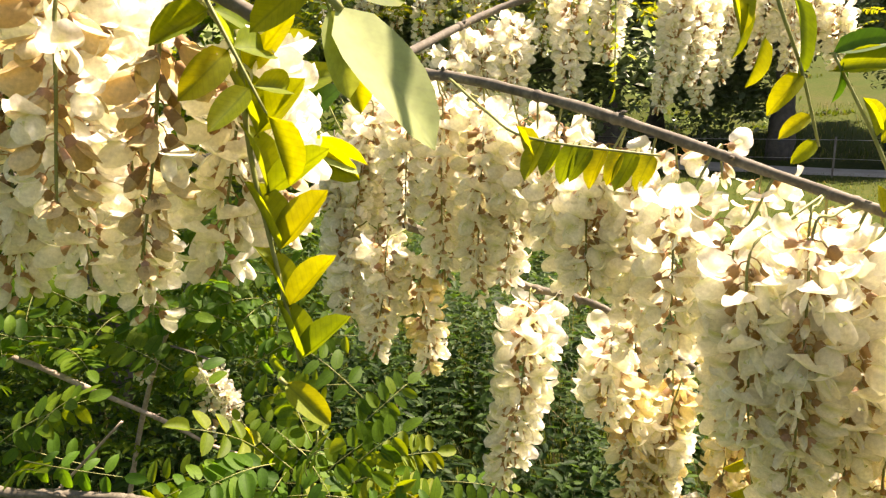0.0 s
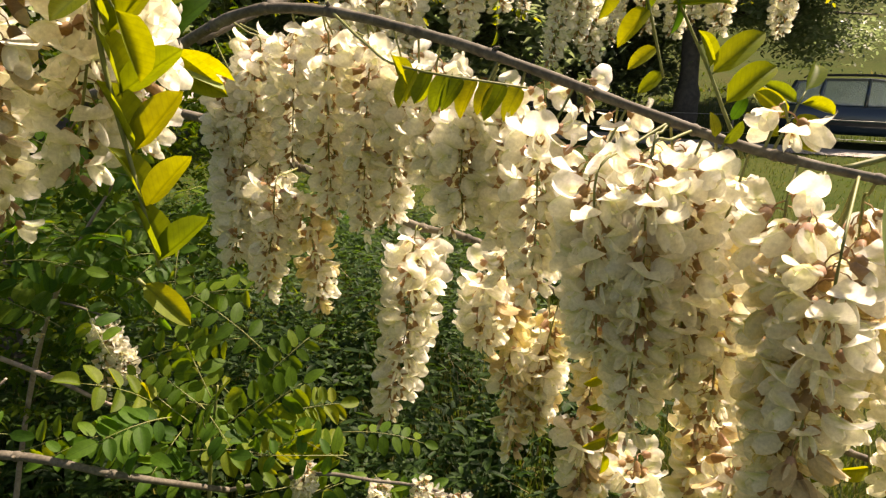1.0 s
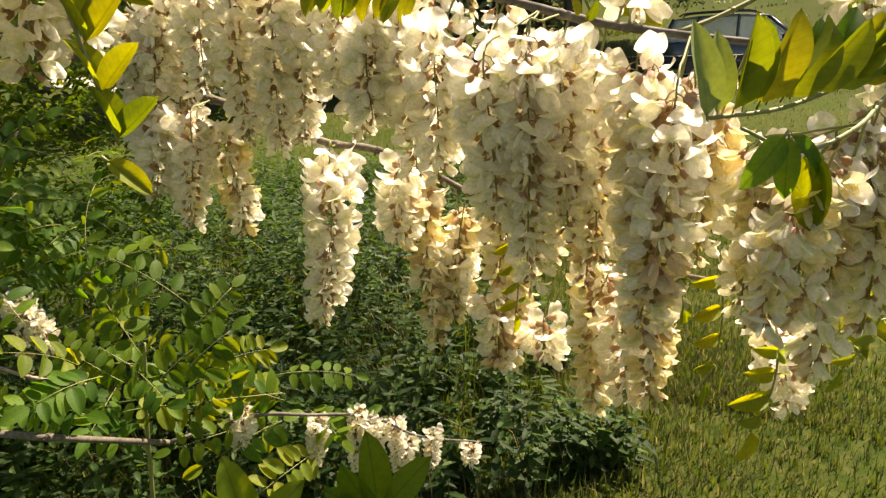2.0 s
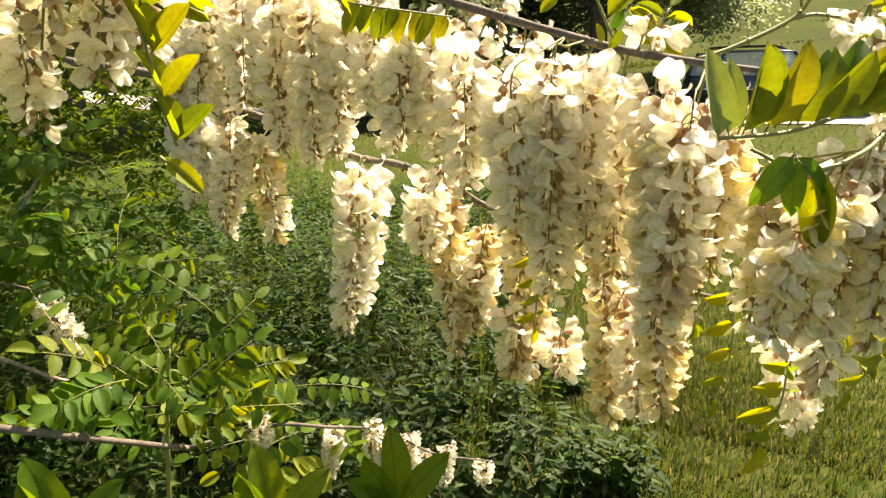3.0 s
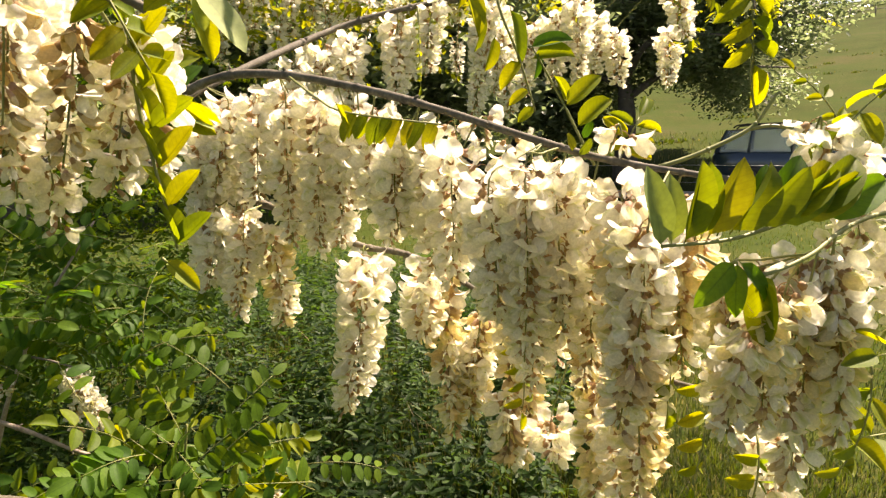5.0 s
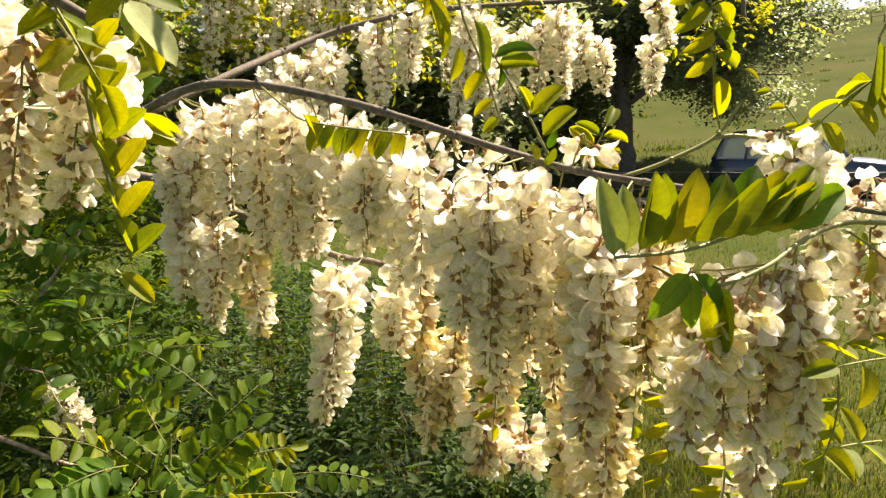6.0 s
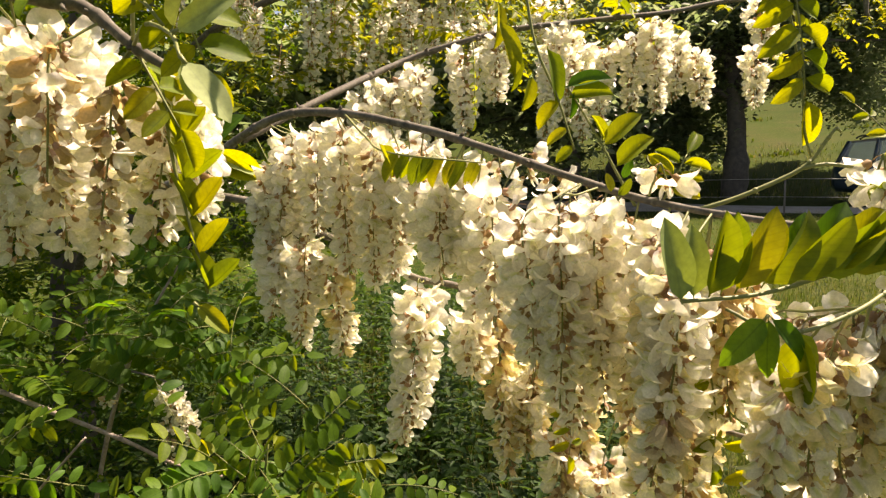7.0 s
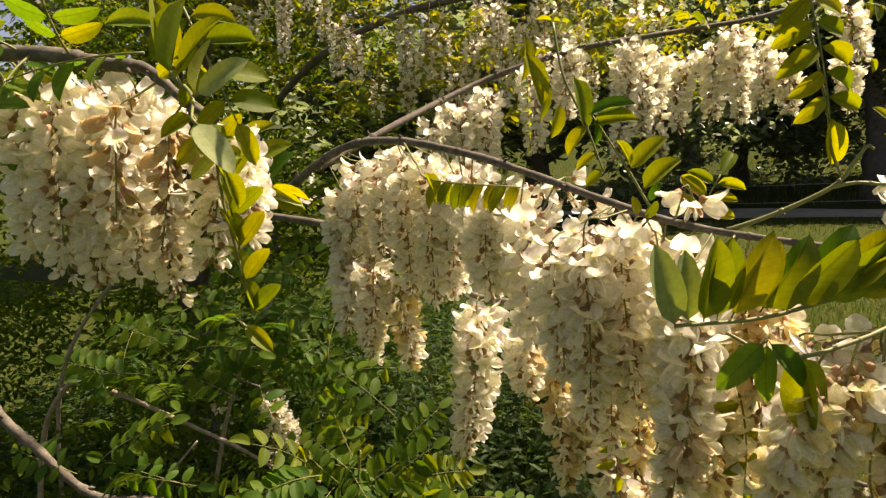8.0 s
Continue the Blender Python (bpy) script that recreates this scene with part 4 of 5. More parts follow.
cluster((-0.078, 0.31, 1.525), (-0.075, 0.31, 1.425))
# upper row under the arching branch
cluster((-0.062, 0.64, 1.505), (-0.084, 0.64, 1.394))
cluster((-0.028, 0.6, 1.511), (-0.034, 0.6, 1.39))
cluster((0.0, 0.58, 1.504), (0.002, 0.58, 1.343))
cluster((0.033, 0.56, 1.498), (0.028, 0.56, 1.339))
cluster((0.062, 0.55, 1.475), (0.048, 0.55, 1.348))
cluster((0.014, 0.62, 1.485), (0.005, 0.62, 1.35))
cluster((-0.046, 0.66, 1.503), (-0.055, 0.66, 1.344))
cluster((-0.09, 0.66, 1.47), (-0.112, 0.66, 1.40))
cluster((-0.075, 0.68, 1.47), (-0.09, 0.68, 1.36))
# lower row under the dark twig
cluster((-0.085, 0.65, 1.387), (-0.097, 0.65, 1.288))
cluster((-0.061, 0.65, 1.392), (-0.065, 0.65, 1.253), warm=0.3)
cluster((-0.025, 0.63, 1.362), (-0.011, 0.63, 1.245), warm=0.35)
cluster((0.073, 0.575, 1.347), (0.045, 0.575, 1.158), size=1.2, label="long single hanging cluster of white locust flowers")
# wide group under the middle of the branch
cluster((0.095, 0.45, 1.448), (0.096, 0.45, 1.369))
cluster((0.123, 0.44, 1.439), (0.127, 0.44, 1.329))
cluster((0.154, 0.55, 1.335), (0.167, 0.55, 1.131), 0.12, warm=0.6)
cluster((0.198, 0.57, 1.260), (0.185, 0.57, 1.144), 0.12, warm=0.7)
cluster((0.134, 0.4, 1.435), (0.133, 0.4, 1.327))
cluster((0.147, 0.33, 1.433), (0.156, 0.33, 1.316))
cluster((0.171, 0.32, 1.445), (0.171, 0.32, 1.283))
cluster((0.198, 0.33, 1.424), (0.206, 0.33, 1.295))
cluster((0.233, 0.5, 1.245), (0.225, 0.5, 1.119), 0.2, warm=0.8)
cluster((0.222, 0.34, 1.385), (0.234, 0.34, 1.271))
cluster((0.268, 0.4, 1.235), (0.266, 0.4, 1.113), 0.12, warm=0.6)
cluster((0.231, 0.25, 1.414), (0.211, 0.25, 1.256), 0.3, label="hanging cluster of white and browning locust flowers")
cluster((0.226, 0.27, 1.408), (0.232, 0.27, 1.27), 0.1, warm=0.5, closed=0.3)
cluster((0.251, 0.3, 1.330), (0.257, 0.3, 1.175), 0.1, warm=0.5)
cluster((0.120, 0.52, 1.303), (0.125, 0.52, 1.256), 0.3, 0.9, warm=0.6)
cluster((0.16, 0.38, 1.42), (0.165, 0.38, 1.30))
cluster((0.19, 0.36, 1.37), (0.19, 0.36, 1.25))
cluster((0.11, 0.455, 1.465), (0.112, 0.46, 1.37))
cluster((0.185, 0.35, 1.448), (0.187, 0.345, 1.34))
cluster((0.235, 0.30, 1.425), (0.24, 0.30, 1.31))
cluster((0.08, 0.50, 1.485), (0.078, 0.50, 1.39))
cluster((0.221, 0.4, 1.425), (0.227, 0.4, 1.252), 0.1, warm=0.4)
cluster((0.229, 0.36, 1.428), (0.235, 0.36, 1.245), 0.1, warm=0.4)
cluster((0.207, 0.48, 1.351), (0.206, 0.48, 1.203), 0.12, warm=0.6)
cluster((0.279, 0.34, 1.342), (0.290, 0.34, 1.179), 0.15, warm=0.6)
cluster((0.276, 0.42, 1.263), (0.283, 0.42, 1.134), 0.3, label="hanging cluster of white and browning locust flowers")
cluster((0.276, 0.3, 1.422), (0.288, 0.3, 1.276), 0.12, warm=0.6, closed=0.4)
# fuller rows behind and between
cluster((0.060, 0.600, 1.462), (0.048, 0.600, 1.335))
cluster((0.037, 0.630, 1.502), (0.028, 0.630, 1.328))
cluster((-0.089, 0.670, 1.448), (-0.105, 0.670, 1.301))
cluster((0.097, 0.500, 1.445), (0.093, 0.500, 1.352))
cluster((0.071, 0.530, 1.456), (0.071, 0.530, 1.399))
cluster((0.192, 0.560, 1.242), (0.182, 0.560, 1.152))
cluster((0.128, 0.500, 1.345), (0.125, 0.500, 1.255), 0.1)
cluster((-0.050, 0.620, 1.385), (-0.065, 0.620, 1.277))
cluster((0.239, 0.450, 1.200), (0.246, 0.450, 1.141), 0.2)
cluster((0.265, 0.360, 1.233), (0.273, 0.360, 1.140), 0.15)
cluster((0.203, 0.480, 1.221), (0.207, 0.480, 1.131), 0.35)
cluster((0.144, 0.440, 1.482), (0.147, 0.440, 1.465), 0, 0.85, 0.6, label="small spray of open white locust flowers")
cluster((0.165, 0.420, 1.481), (0.167, 0.420, 1.460), 0, 0.85, 0.6, label="small spray of open white locust flowers")
cluster((0.181, 0.400, 1.466), (0.179, 0.400, 1.448), 0, 0.85, 0.6, label="small spray of open white locust flowers")
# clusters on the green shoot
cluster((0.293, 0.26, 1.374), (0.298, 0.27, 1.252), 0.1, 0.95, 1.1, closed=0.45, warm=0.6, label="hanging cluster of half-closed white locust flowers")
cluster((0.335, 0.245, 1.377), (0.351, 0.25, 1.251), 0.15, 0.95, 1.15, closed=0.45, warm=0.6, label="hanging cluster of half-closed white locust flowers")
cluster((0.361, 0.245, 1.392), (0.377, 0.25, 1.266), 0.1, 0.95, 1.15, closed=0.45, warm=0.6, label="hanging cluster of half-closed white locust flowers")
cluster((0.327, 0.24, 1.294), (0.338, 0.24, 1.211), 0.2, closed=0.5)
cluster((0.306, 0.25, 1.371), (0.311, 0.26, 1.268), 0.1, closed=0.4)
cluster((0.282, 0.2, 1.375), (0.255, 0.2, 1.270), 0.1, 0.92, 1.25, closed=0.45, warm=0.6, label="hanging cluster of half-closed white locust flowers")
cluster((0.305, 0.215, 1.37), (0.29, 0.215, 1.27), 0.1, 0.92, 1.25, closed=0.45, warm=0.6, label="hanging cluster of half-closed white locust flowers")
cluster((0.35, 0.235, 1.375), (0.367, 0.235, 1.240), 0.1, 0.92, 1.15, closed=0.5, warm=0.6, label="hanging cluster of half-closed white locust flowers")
cluster((0.359, 0.3, 1.24), (0.38, 0.3, 1.15))
cluster((0.388, 0.268, 1.452), (0.408, 0.268, 1.362), 0.1, closed=0.4)
cluster((0.372, 0.268, 1.462), (0.375, 0.268, 1.415), hold=(0.372, 0.285, 1.462))
cluster((0.437, 0.27, 1.44), (0.432, 0.27, 1.40), 0.0, hold=(0.448, 0.25, 1.408))
cluster((0.373, 0.28, 1.475), (0.380, 0.28, 1.439), 0, 1.0, 0.8, hold=(0.372, 0.285, 1.462), label="small spray of open white locust flowers")
cluster((0.245, 0.33, 1.472), (0.26, 0.33, 1.439), 0, 1.0, 0.7, hold=(0.235, 0.326, 1.447), label="small spray of open white locust flowers")
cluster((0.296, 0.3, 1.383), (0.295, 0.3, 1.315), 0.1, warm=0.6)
cluster((0.43, 0.26, 1.40), (0.435, 0.26, 1.31), 0.1)
# clusters on the rear branch
cluster((0.032, 0.83, 1.587), (0.02, 0.83, 1.507))
cluster((0.081, 0.84, 1.604), (0.084, 0.84, 1.480))
cluster((0.045, 0.82, 1.595), (0.05, 0.82, 1.49))
cluster((0.007, 0.80, 1.572), (0.008, 0.80, 1.49))
cluster((0.206, 0.87, 1.665), (0.193, 0.87, 1.547))
cluster((0.151, 0.86, 1.635), (0.15, 0.86, 1.5))
cluster((0.29, 0.9, 1.667), (0.268, 0.9, 1.485))
cluster((0.339, 0.95, 1.655), (0.344, 0.95, 1.49))
cluster((0.31, 0.92, 1.65), (0.31, 0.92, 1.52))
cluster((0.393, 1.0, 1.659), (0.381, 1.0, 1.525))
cluster((0.436, 1.0, 1.673), (0.434, 1.0, 1.54))
cluster((0.471, 1.0, 1.700), (0.478, 1.0, 1.537))
cluster((0.53, 1.05, 1.675), (0.52, 1.05, 1.556))
cluster((0.565, 1.05, 1.654), (0.574, 1.05, 1.548))
cluster((0.597, 0.9, 1.691), (0.62, 0.9, 1.61))
cluster((0.64, 1.0, 1.65), (0.643, 1.0, 1.545))

# leaves close to the walk
OLIVE = DEEP_LEAFLETS[:2] + LEAFLETS[:1] + DEEP_LEAFLETS[2:]


def hanging_leaf(base, end, pairs, size, label):
    """A leaf that hangs down: at each node one leaflet stands on edge and one reaches up and out, both half folded."""
    rng = random.Random(pairs * 7)
    base, end = Vector(base), Vector(end)
    root = new("compound_leaf")
    tagged(root, label, "leaf", "locust leaves")
    root.location = base
    ax = end - base
    bm = bmesh.new()
    tube(bm, spline([(0, 0, 0), ax * 0.35 + Vector((-0.004, 0, 0)), ax * 0.7 + Vector((-0.002, 0, 0)), ax], 5), 0.0013, 0.0008, 6)
    part("rachis", bm, GREEN_STEM, root)
    for i in range(pairs):
        p = ax * (0.12 + 0.86 * i / (pairs - 1))
        k = size * rng.uniform(0.92, 1.08)
        turn = rng.uniform(-0.12, 0.12)
        placed("leaflet", LEAFLETS[(0, 4)[i % 2]], root, "", frame_at(p, (0.74 + turn, -0.05, 0.62 - turn), (-0.2 + turn, 0.75, 0.5)) @ Matrix.Diagonal((k, k * 1.0, k, 1)))
        placed("leaflet", LEAFLETS[(1, 3)[i % 2]], root, "", frame_at(p, (-0.30 + turn, 0.0, 0.92), (0.86, -0.42, 0.25 + turn)) @ Matrix.Diagonal((k * 0.95, k * 0.9, k, 1)))


def leaf_on(line, leaflets, label):
    """A leaf whose leaflets are set one by one along its rachis: base, tip, face, shape and breadth."""
    root = new("compound_leaf")
    tagged(root, label, "leaf", "locust leaves")
    root.location = line[0]
    o = Vector(line[0])
    bm = bmesh.new()
    tube(bm, spline([Vector(p) - o for p in line], 5), 0.0012, 0.0007, 6)
    part("rachis", bm, GREEN_STEM, root)
    for base, tip, face, shape, broad in leaflets:
        way = Vector(tip) - Vector(base)
        k = way.length
        placed("leaflet", shape, root, "", frame_at(Vector(base) - o, way, face) @ Matrix.Diagonal((k, k * broad, k, 1)))


leaf_on([(-0.113, 0.26, 1.568), (-0.105, 0.33, 1.545), (-0.093, 0.343, 1.518), (-0.083, 0.345, 1.504), (-0.075, 0.345, 1.487)], [
    ((-0.093, 0.345, 1.520), (-0.058, 0.342, 1.536), (-0.2, -0.8, 0.5), LEAFLETS[0], 0.95), ((-0.085, 0.345, 1.506), (-0.049, 0.347, 1.522), (-0.3, -0.85, 0.4), LEAFLETS[2], 1.0),
    ((-0.075, 0.346, 1.490), (-0.049, 0.352, 1.515), (-0.4, -0.85, 0.3), DEEP_LEAFLETS[0], 1.0), ((-0.093, 0.343, 1.519), (-0.118, 0.34, 1.522), (0.2, -0.8, 0.5), LEAFLETS[4], 0.9)],
    "olive-green locust leaf of broad leaflets beside the flowers")
leaf_on([(-0.26, 0.28, 1.602), (-0.235, 0.298, 1.585), (-0.238, 0.3, 1.552), (-0.258, 0.3, 1.525)], [
    ((-0.226, 0.298, 1.581), (-0.250, 0.296, 1.551), (0.3, -0.9, 0.3), LEAFLETS[2], 1.1), ((-0.222, 0.298, 1.580), (-0.187, 0.296, 1.562), (-0.1, -0.9, 0.4), LEAFLETS[0], 1.0),
    ((-0.238, 0.299, 1.555), (-0.194, 0.297, 1.557), (0, -0.5, 0.85), LEAFLETS[1], 0.8), ((-0.238, 0.3, 1.537), (-0.198, 0.298, 1.536), (0.1, -0.7, 0.7), DEEP_LEAFLETS[1], 0.95),
    ((-0.242, 0.3, 1.545), (-0.276, 0.298, 1.536), (0.1, -0.8, 0.5), DEEP_LEAFLETS[0], 1.0), ((-0.263, 0.3, 1.528), (-0.238, 0.297, 1.509), (0.2, -0.9, 0.3), DEEP_LEAFLETS[2], 0.95)],
    "broad green locust leaf hanging over the crowded flowers")
leaf_on([(-0.084, 0.25, 1.548), (-0.06, 0.19, 1.556), (-0.041, 0.15, 1.546), (-0.033, 0.148, 1.536)], [
    ((-0.041, 0.15, 1.546), (-0.030, 0.148, 1.580), (-0.75, -0.65, 0.1), LEAFLETS[3], 0.95), ((-0.044, 0.152, 1.550), (-0.046, 0.150, 1.584), (0.7, -0.7, 0.1), LEAFLETS[1], 0.95),
    ((-0.047, 0.152, 1.570), (-0.076, 0.152, 1.574), (0.1, -0.8, 0.5), DEEP_LEAFLETS[1], 0.95), ((-0.036, 0.15, 1.548), (-0.012, 0.15, 1.572), (-0.5, -0.8, 0.3), LEAFLETS[0], 0.8)],
    "yellow-green locust leaf with upright folded leaflets")
hanging_leaf((-0.076, 0.27, 1.53), (-0.057, 0.268, 1.400), 6, 0.029, "hanging yellow locust leaf with upright folded leaflets")
sprig((-0.066, 0.268, 1.395), [((0.7, 0, -0.7), 0.026, (0.3, -0.8, 0.5))], "single yellow locust leaflet at a leaf's end")
sprig((-0.0195, 0.123, 1.520), [((0.6, -0.05, -0.8), 0.029, (0.55, -0.75, 0.45)), ((0.15, 0.3, -0.9), 0.016, (0.4, -0.9, 0.1))], "rounded green locust leaflet hanging close, painted pale as lit", PALE_LIT_LEAFLETS)
sprig((-0.031, 0.15, 1.533), [((0.85, 0.0, 0.5), 0.031, (-0.3, -0.9, 0.3)), ((0.3, 0.1, 0.9), 0.028, (-0.6, -0.8, 0.2))], "rounded green locust leaflets hanging close, painted pale as lit", PALE_LIT_LEAFLETS)
branch("branch", [(-0.084, 0.25, 1.545), (-0.055, 0.19, 1.545), (-0.031, 0.15, 1.533), (-0.0195, 0.123, 1.520)], 0.0012, 0.0007, GREEN_STEM, "thin green locust leaf stem", 0.1, 5, 6, False)
leaf_on([(0.003, 0.567, 1.528), (0.03, 0.48, 1.50), (0.052, 0.420, 1.485), (0.128, 0.415, 1.475)], [
    ((0.044, 0.425, 1.492), (0.053, 0.422, 1.464), (0.75, -0.65, 0.1), LEAFLETS[3], 0.8),
    ((0.059, 0.418, 1.485), (0.047, 0.413, 1.461), (-0.5, -0.85, 0.35), LEAFLETS[0], 1.0),
    ((0.063, 0.426, 1.485), (0.061, 0.428, 1.463), (0.4, -0.85, 0.3), LEAFLETS[1], 0.95),
    ((0.068, 0.418, 1.484), (0.058, 0.413, 1.463), (-0.4, -0.85, 0.35), LEAFLETS[4], 1.0),
    ((0.077, 0.418, 1.482), (0.068, 0.413, 1.459), (-0.3, -0.85, 0.35), LEAFLETS[2], 1.0),
    ((0.082, 0.426, 1.482), (0.079, 0.428, 1.460), (0.4, -0.85, 0.3), LEAFLETS[2], 0.95),
    ((0.087, 0.418, 1.481), (0.074, 0.413, 1.460), (-0.2, -0.85, 0.35), LEAFLETS[0], 1.0),
    ((0.096, 0.418, 1.480), (0.085, 0.413, 1.456), (-0.5, -0.85, 0.35), LEAFLETS[1], 1.0),
    ((0.100, 0.426, 1.480), (0.098, 0.428, 1.458), (0.4, -0.85, 0.3), LEAFLETS[1], 0.95),
    ((0.105, 0.418, 1.479), (0.096, 0.413, 1.458), (-0.4, -0.85, 0.35), LEAFLETS[0], 1.0),
    ((0.114, 0.418, 1.478), (0.101, 0.413, 1.454), (-0.3, -0.85, 0.35), LEAFLETS[4], 1.0),
    ((0.119, 0.426, 1.477), (0.117, 0.428, 1.455), (0.4, -0.85, 0.3), LEAFLETS[2], 0.95),
    ((0.124, 0.418, 1.476), (0.113, 0.413, 1.455), (-0.2, -0.85, 0.35), LEAFLETS[2], 1.0)],
    "yellow locust leaf with hanging overlapping leaflets under the branch")
leaf_on([(0.157, 0.370, 1.600), (0.163, 0.362, 1.559), (0.178, 0.360, 1.522), (0.191, 0.360, 1.483)], [
    ((0.136, 0.360, 1.590), (0.133, 0.360, 1.556), (0.8, -0.6, 0.0), LEAFLETS[0], 0.80),
    ((0.136, 0.360, 1.576), (0.145, 0.360, 1.536), (0.6, -0.8, 0.0), LEAFLETS[4], 0.90),
    ((0.149, 0.360, 1.554), (0.147, 0.360, 1.526), (0.75, -0.65, 0.1), LEAFLETS[2], 0.80),
    ((0.160, 0.362, 1.537), (0.153, 0.362, 1.512), (0.5, -0.85, 0.1), LEAFLETS[0], 1.00),
    ((0.171, 0.358, 1.556), (0.181, 0.358, 1.516), (0.6, -0.8, 0.1), LEAFLETS[2], 0.85),
    ((0.179, 0.360, 1.519), (0.163, 0.360, 1.499), (-0.2, -0.8, 0.5), LEAFLETS[1], 1.00),
    ((0.185, 0.360, 1.499), (0.170, 0.360, 1.487), (-0.2, -0.8, 0.5), LEAFLETS[0], 1.05),
    ((0.189, 0.360, 1.486), (0.177, 0.360, 1.474), (-0.1, -0.9, 0.3), LEAFLETS[4], 1.10)],
    "yellow locust leaf of hanging leaflets above the branch")
leaf_on([(0.229, 0.335, 1.442), (0.217, 0.335, 1.463), (0.203, 0.335, 1.489), (0.180, 0.335, 1.527)], [
    ((0.180, 0.335, 1.527), (0.212, 0.335, 1.534), (0.1, -0.7, 0.7), DEEP_LEAFLETS[1], 0.95),
    ((0.181, 0.335, 1.519), (0.214, 0.335, 1.522), (-0.1, -0.85, 0.5), LEAFLETS[1], 0.95),
    ((0.186, 0.335, 1.524), (0.183, 0.335, 1.504), (0.6, -0.8, 0.2), DEEP_LEAFLETS[0], 0.90),
    ((0.207, 0.335, 1.486), (0.233, 0.335, 1.508), (-0.4, -0.8, 0.4), LEAFLETS[0], 1.00),
    ((0.216, 0.335, 1.471), (0.242, 0.335, 1.492), (-0.4, -0.8, 0.4), LEAFLETS[1], 1.00),
    ((0.206, 0.338, 1.489), (0.198, 0.338, 1.507), (0.6, -0.75, 0.2), LEAFLETS[3], 0.90),
    ((0.220, 0.335, 1.462), (0.227, 0.335, 1.475), (-0.3, -0.9, 0.2), DEEP_LEAFLETS[1], 1.00),
    ((0.216, 0.333, 1.450), (0.225, 0.333, 1.462), (0.3, -0.9, 0.2), LEAFLETS[4], 1.10),
    ((0.211, 0.333, 1.453), (0.208, 0.333, 1.466), (0.2, -0.9, 0.2), LEAFLETS[2], 1.10)],
    "green and yellow locust leaf rising from the branch")
compound_leaf((0.255, 0.35, 1.445), (0.276, 0.36, 1.478), 3, 0.022, (0, -0.7, 0.5), 0.0, 0.2)
compound_leaf((0.300, 0.29, 1.63), (0.324, 0.288, 1.512), 7, 0.028, (0.15, -0.95, 0.25), 0.05, 0.3, ahead=(0.3, 0.9), start=0.12)


def raised_leaf():
    """The large leaf that lies along the green shoot: both rows of leaflets stand up from its rachis and lean ever more towards its end."""
    rng = random.Random(77)
    base, end = Vector((0.205, 0.185, 1.403)), Vector((0.322, 0.205, 1.416))
    root = new("compound_leaf")
    tagged(root, "large green locust leaf with raised overlapping leaflets", "leaf", "locust leaves")
    root.location = base
    ax = end - base
    bm = bmesh.new()
    tube(bm, spline([(0, 0, 0), ax * 0.4 + Vector((0, 0, -0.004)), ax * 0.8, ax * 1.25], 5), 0.0011, 0.0014, 6)
    part("rachis", bm, GREEN_STEM, root)
    for row, (dy, n, k0) in enumerate(((0.0, 8, 0.041), (0.012, 7, 0.037))):
        for i in range(n):
            t = (i + row * 0.5) / 7.5
            a = radians(-14 + 82 * t ** 0.55 + rng.uniform(-5, 5) - row * 8)
            way = Vector((math.sin(a), 0.02 + dy * 6, math.cos(a)))
            face = Vector((rng.uniform(0.0, 0.5), -1, rng.uniform(0.0, 0.35))) if row == 0 else Vector((rng.uniform(-0.5, 0.1), -1, 0.3))
            k = (k0 + 0.016 * t) * rng.uniform(0.92, 1.08)
            placed("leaflet", (PALE_LIT_LEAFLETS[1] if i == 0 else LEAFLETS[rng.choice((0, 1, 4))] if rng.random() < 0.6 else DEEP_LEAFLETS[1]), root, "", frame_at(ax * t + Vector((0, dy * 0.2, 0.001)), way, face) @ Matrix.Diagonal((k, k * 0.92, k, 1)))


raised_leaf()
sprig((0.252, 0.187, 1.394), [((-0.66, -0.1, -0.62), 0.034, (0.1, -0.8, 0.55)), ((0.55, -0.1, -0.75), 0.028, (0.2, -0.8, 0.55)), ((-0.1, -0.15, -0.9), 0.030, (-0.6, -0.7, 0.3))], "dark green locust leaflets curling down", DEEP_LEAFLETS)
sprig((0.268, 0.190, 1.386), [((0.12, 0.0, -1), 0.043, (-0.6, -0.75, 0.2)), ((0.32, 0.05, -1), 0.046, (0.7, -0.65, 0.2))], "two yellow-green locust leaflets hanging on edge")
compound_leaf((0.40, 0.28, 1.445), (0.365, 0.3, 1.508), 4, 0.014, (0.2, -0.8, 0.4), 0.1, 0.2)
compound_leaf((0.46, 0.25, 1.52), (0.373, 0.26, 1.464), 4, 0.028, (0, -0.3, 1), 0.1, 0.7)
sprig((-0.075, 0.345, 1.486), [((0.9, -0.05, -0.36), 0.034, (0.35, -0.45, 0.85)), ((0.95, 0.2, -0.25), 0.037, (0.2, 0.3, 0.9)), ((0.92, 0.05, -0.5), 0.036, (0.2, -0.9, 0.1))], "locust leaflets lying one over another, the first painted pale as lit", PALE_LIT_LEAFLETS[:1] + LEAFLETS[:2])
compound_leaf((-0.06, 0.2, 1.60), (-0.030, 0.2, 1.525), 4, 0.027, (0.3, -0.8, 0.2), 0.05, 0.35)
compound_leaf((-0.103, 0.24, 1.575), (-0.205, 0.235, 1.56), 4, 0.024, (0.0, -0.5, 0.8), 0.05, 0.5, kinds=OLIVE, label="olive-green locust leaf above the crowded flowers")
compound_leaf((-0.2, 0.26, 1.585), (-0.24, 0.22, 1.60), 4, 0.026, (0, -0.7, 0.6), 0.1, 0.4, kinds=OLIVE, label="olive-green locust leaf above the crowded flowers")
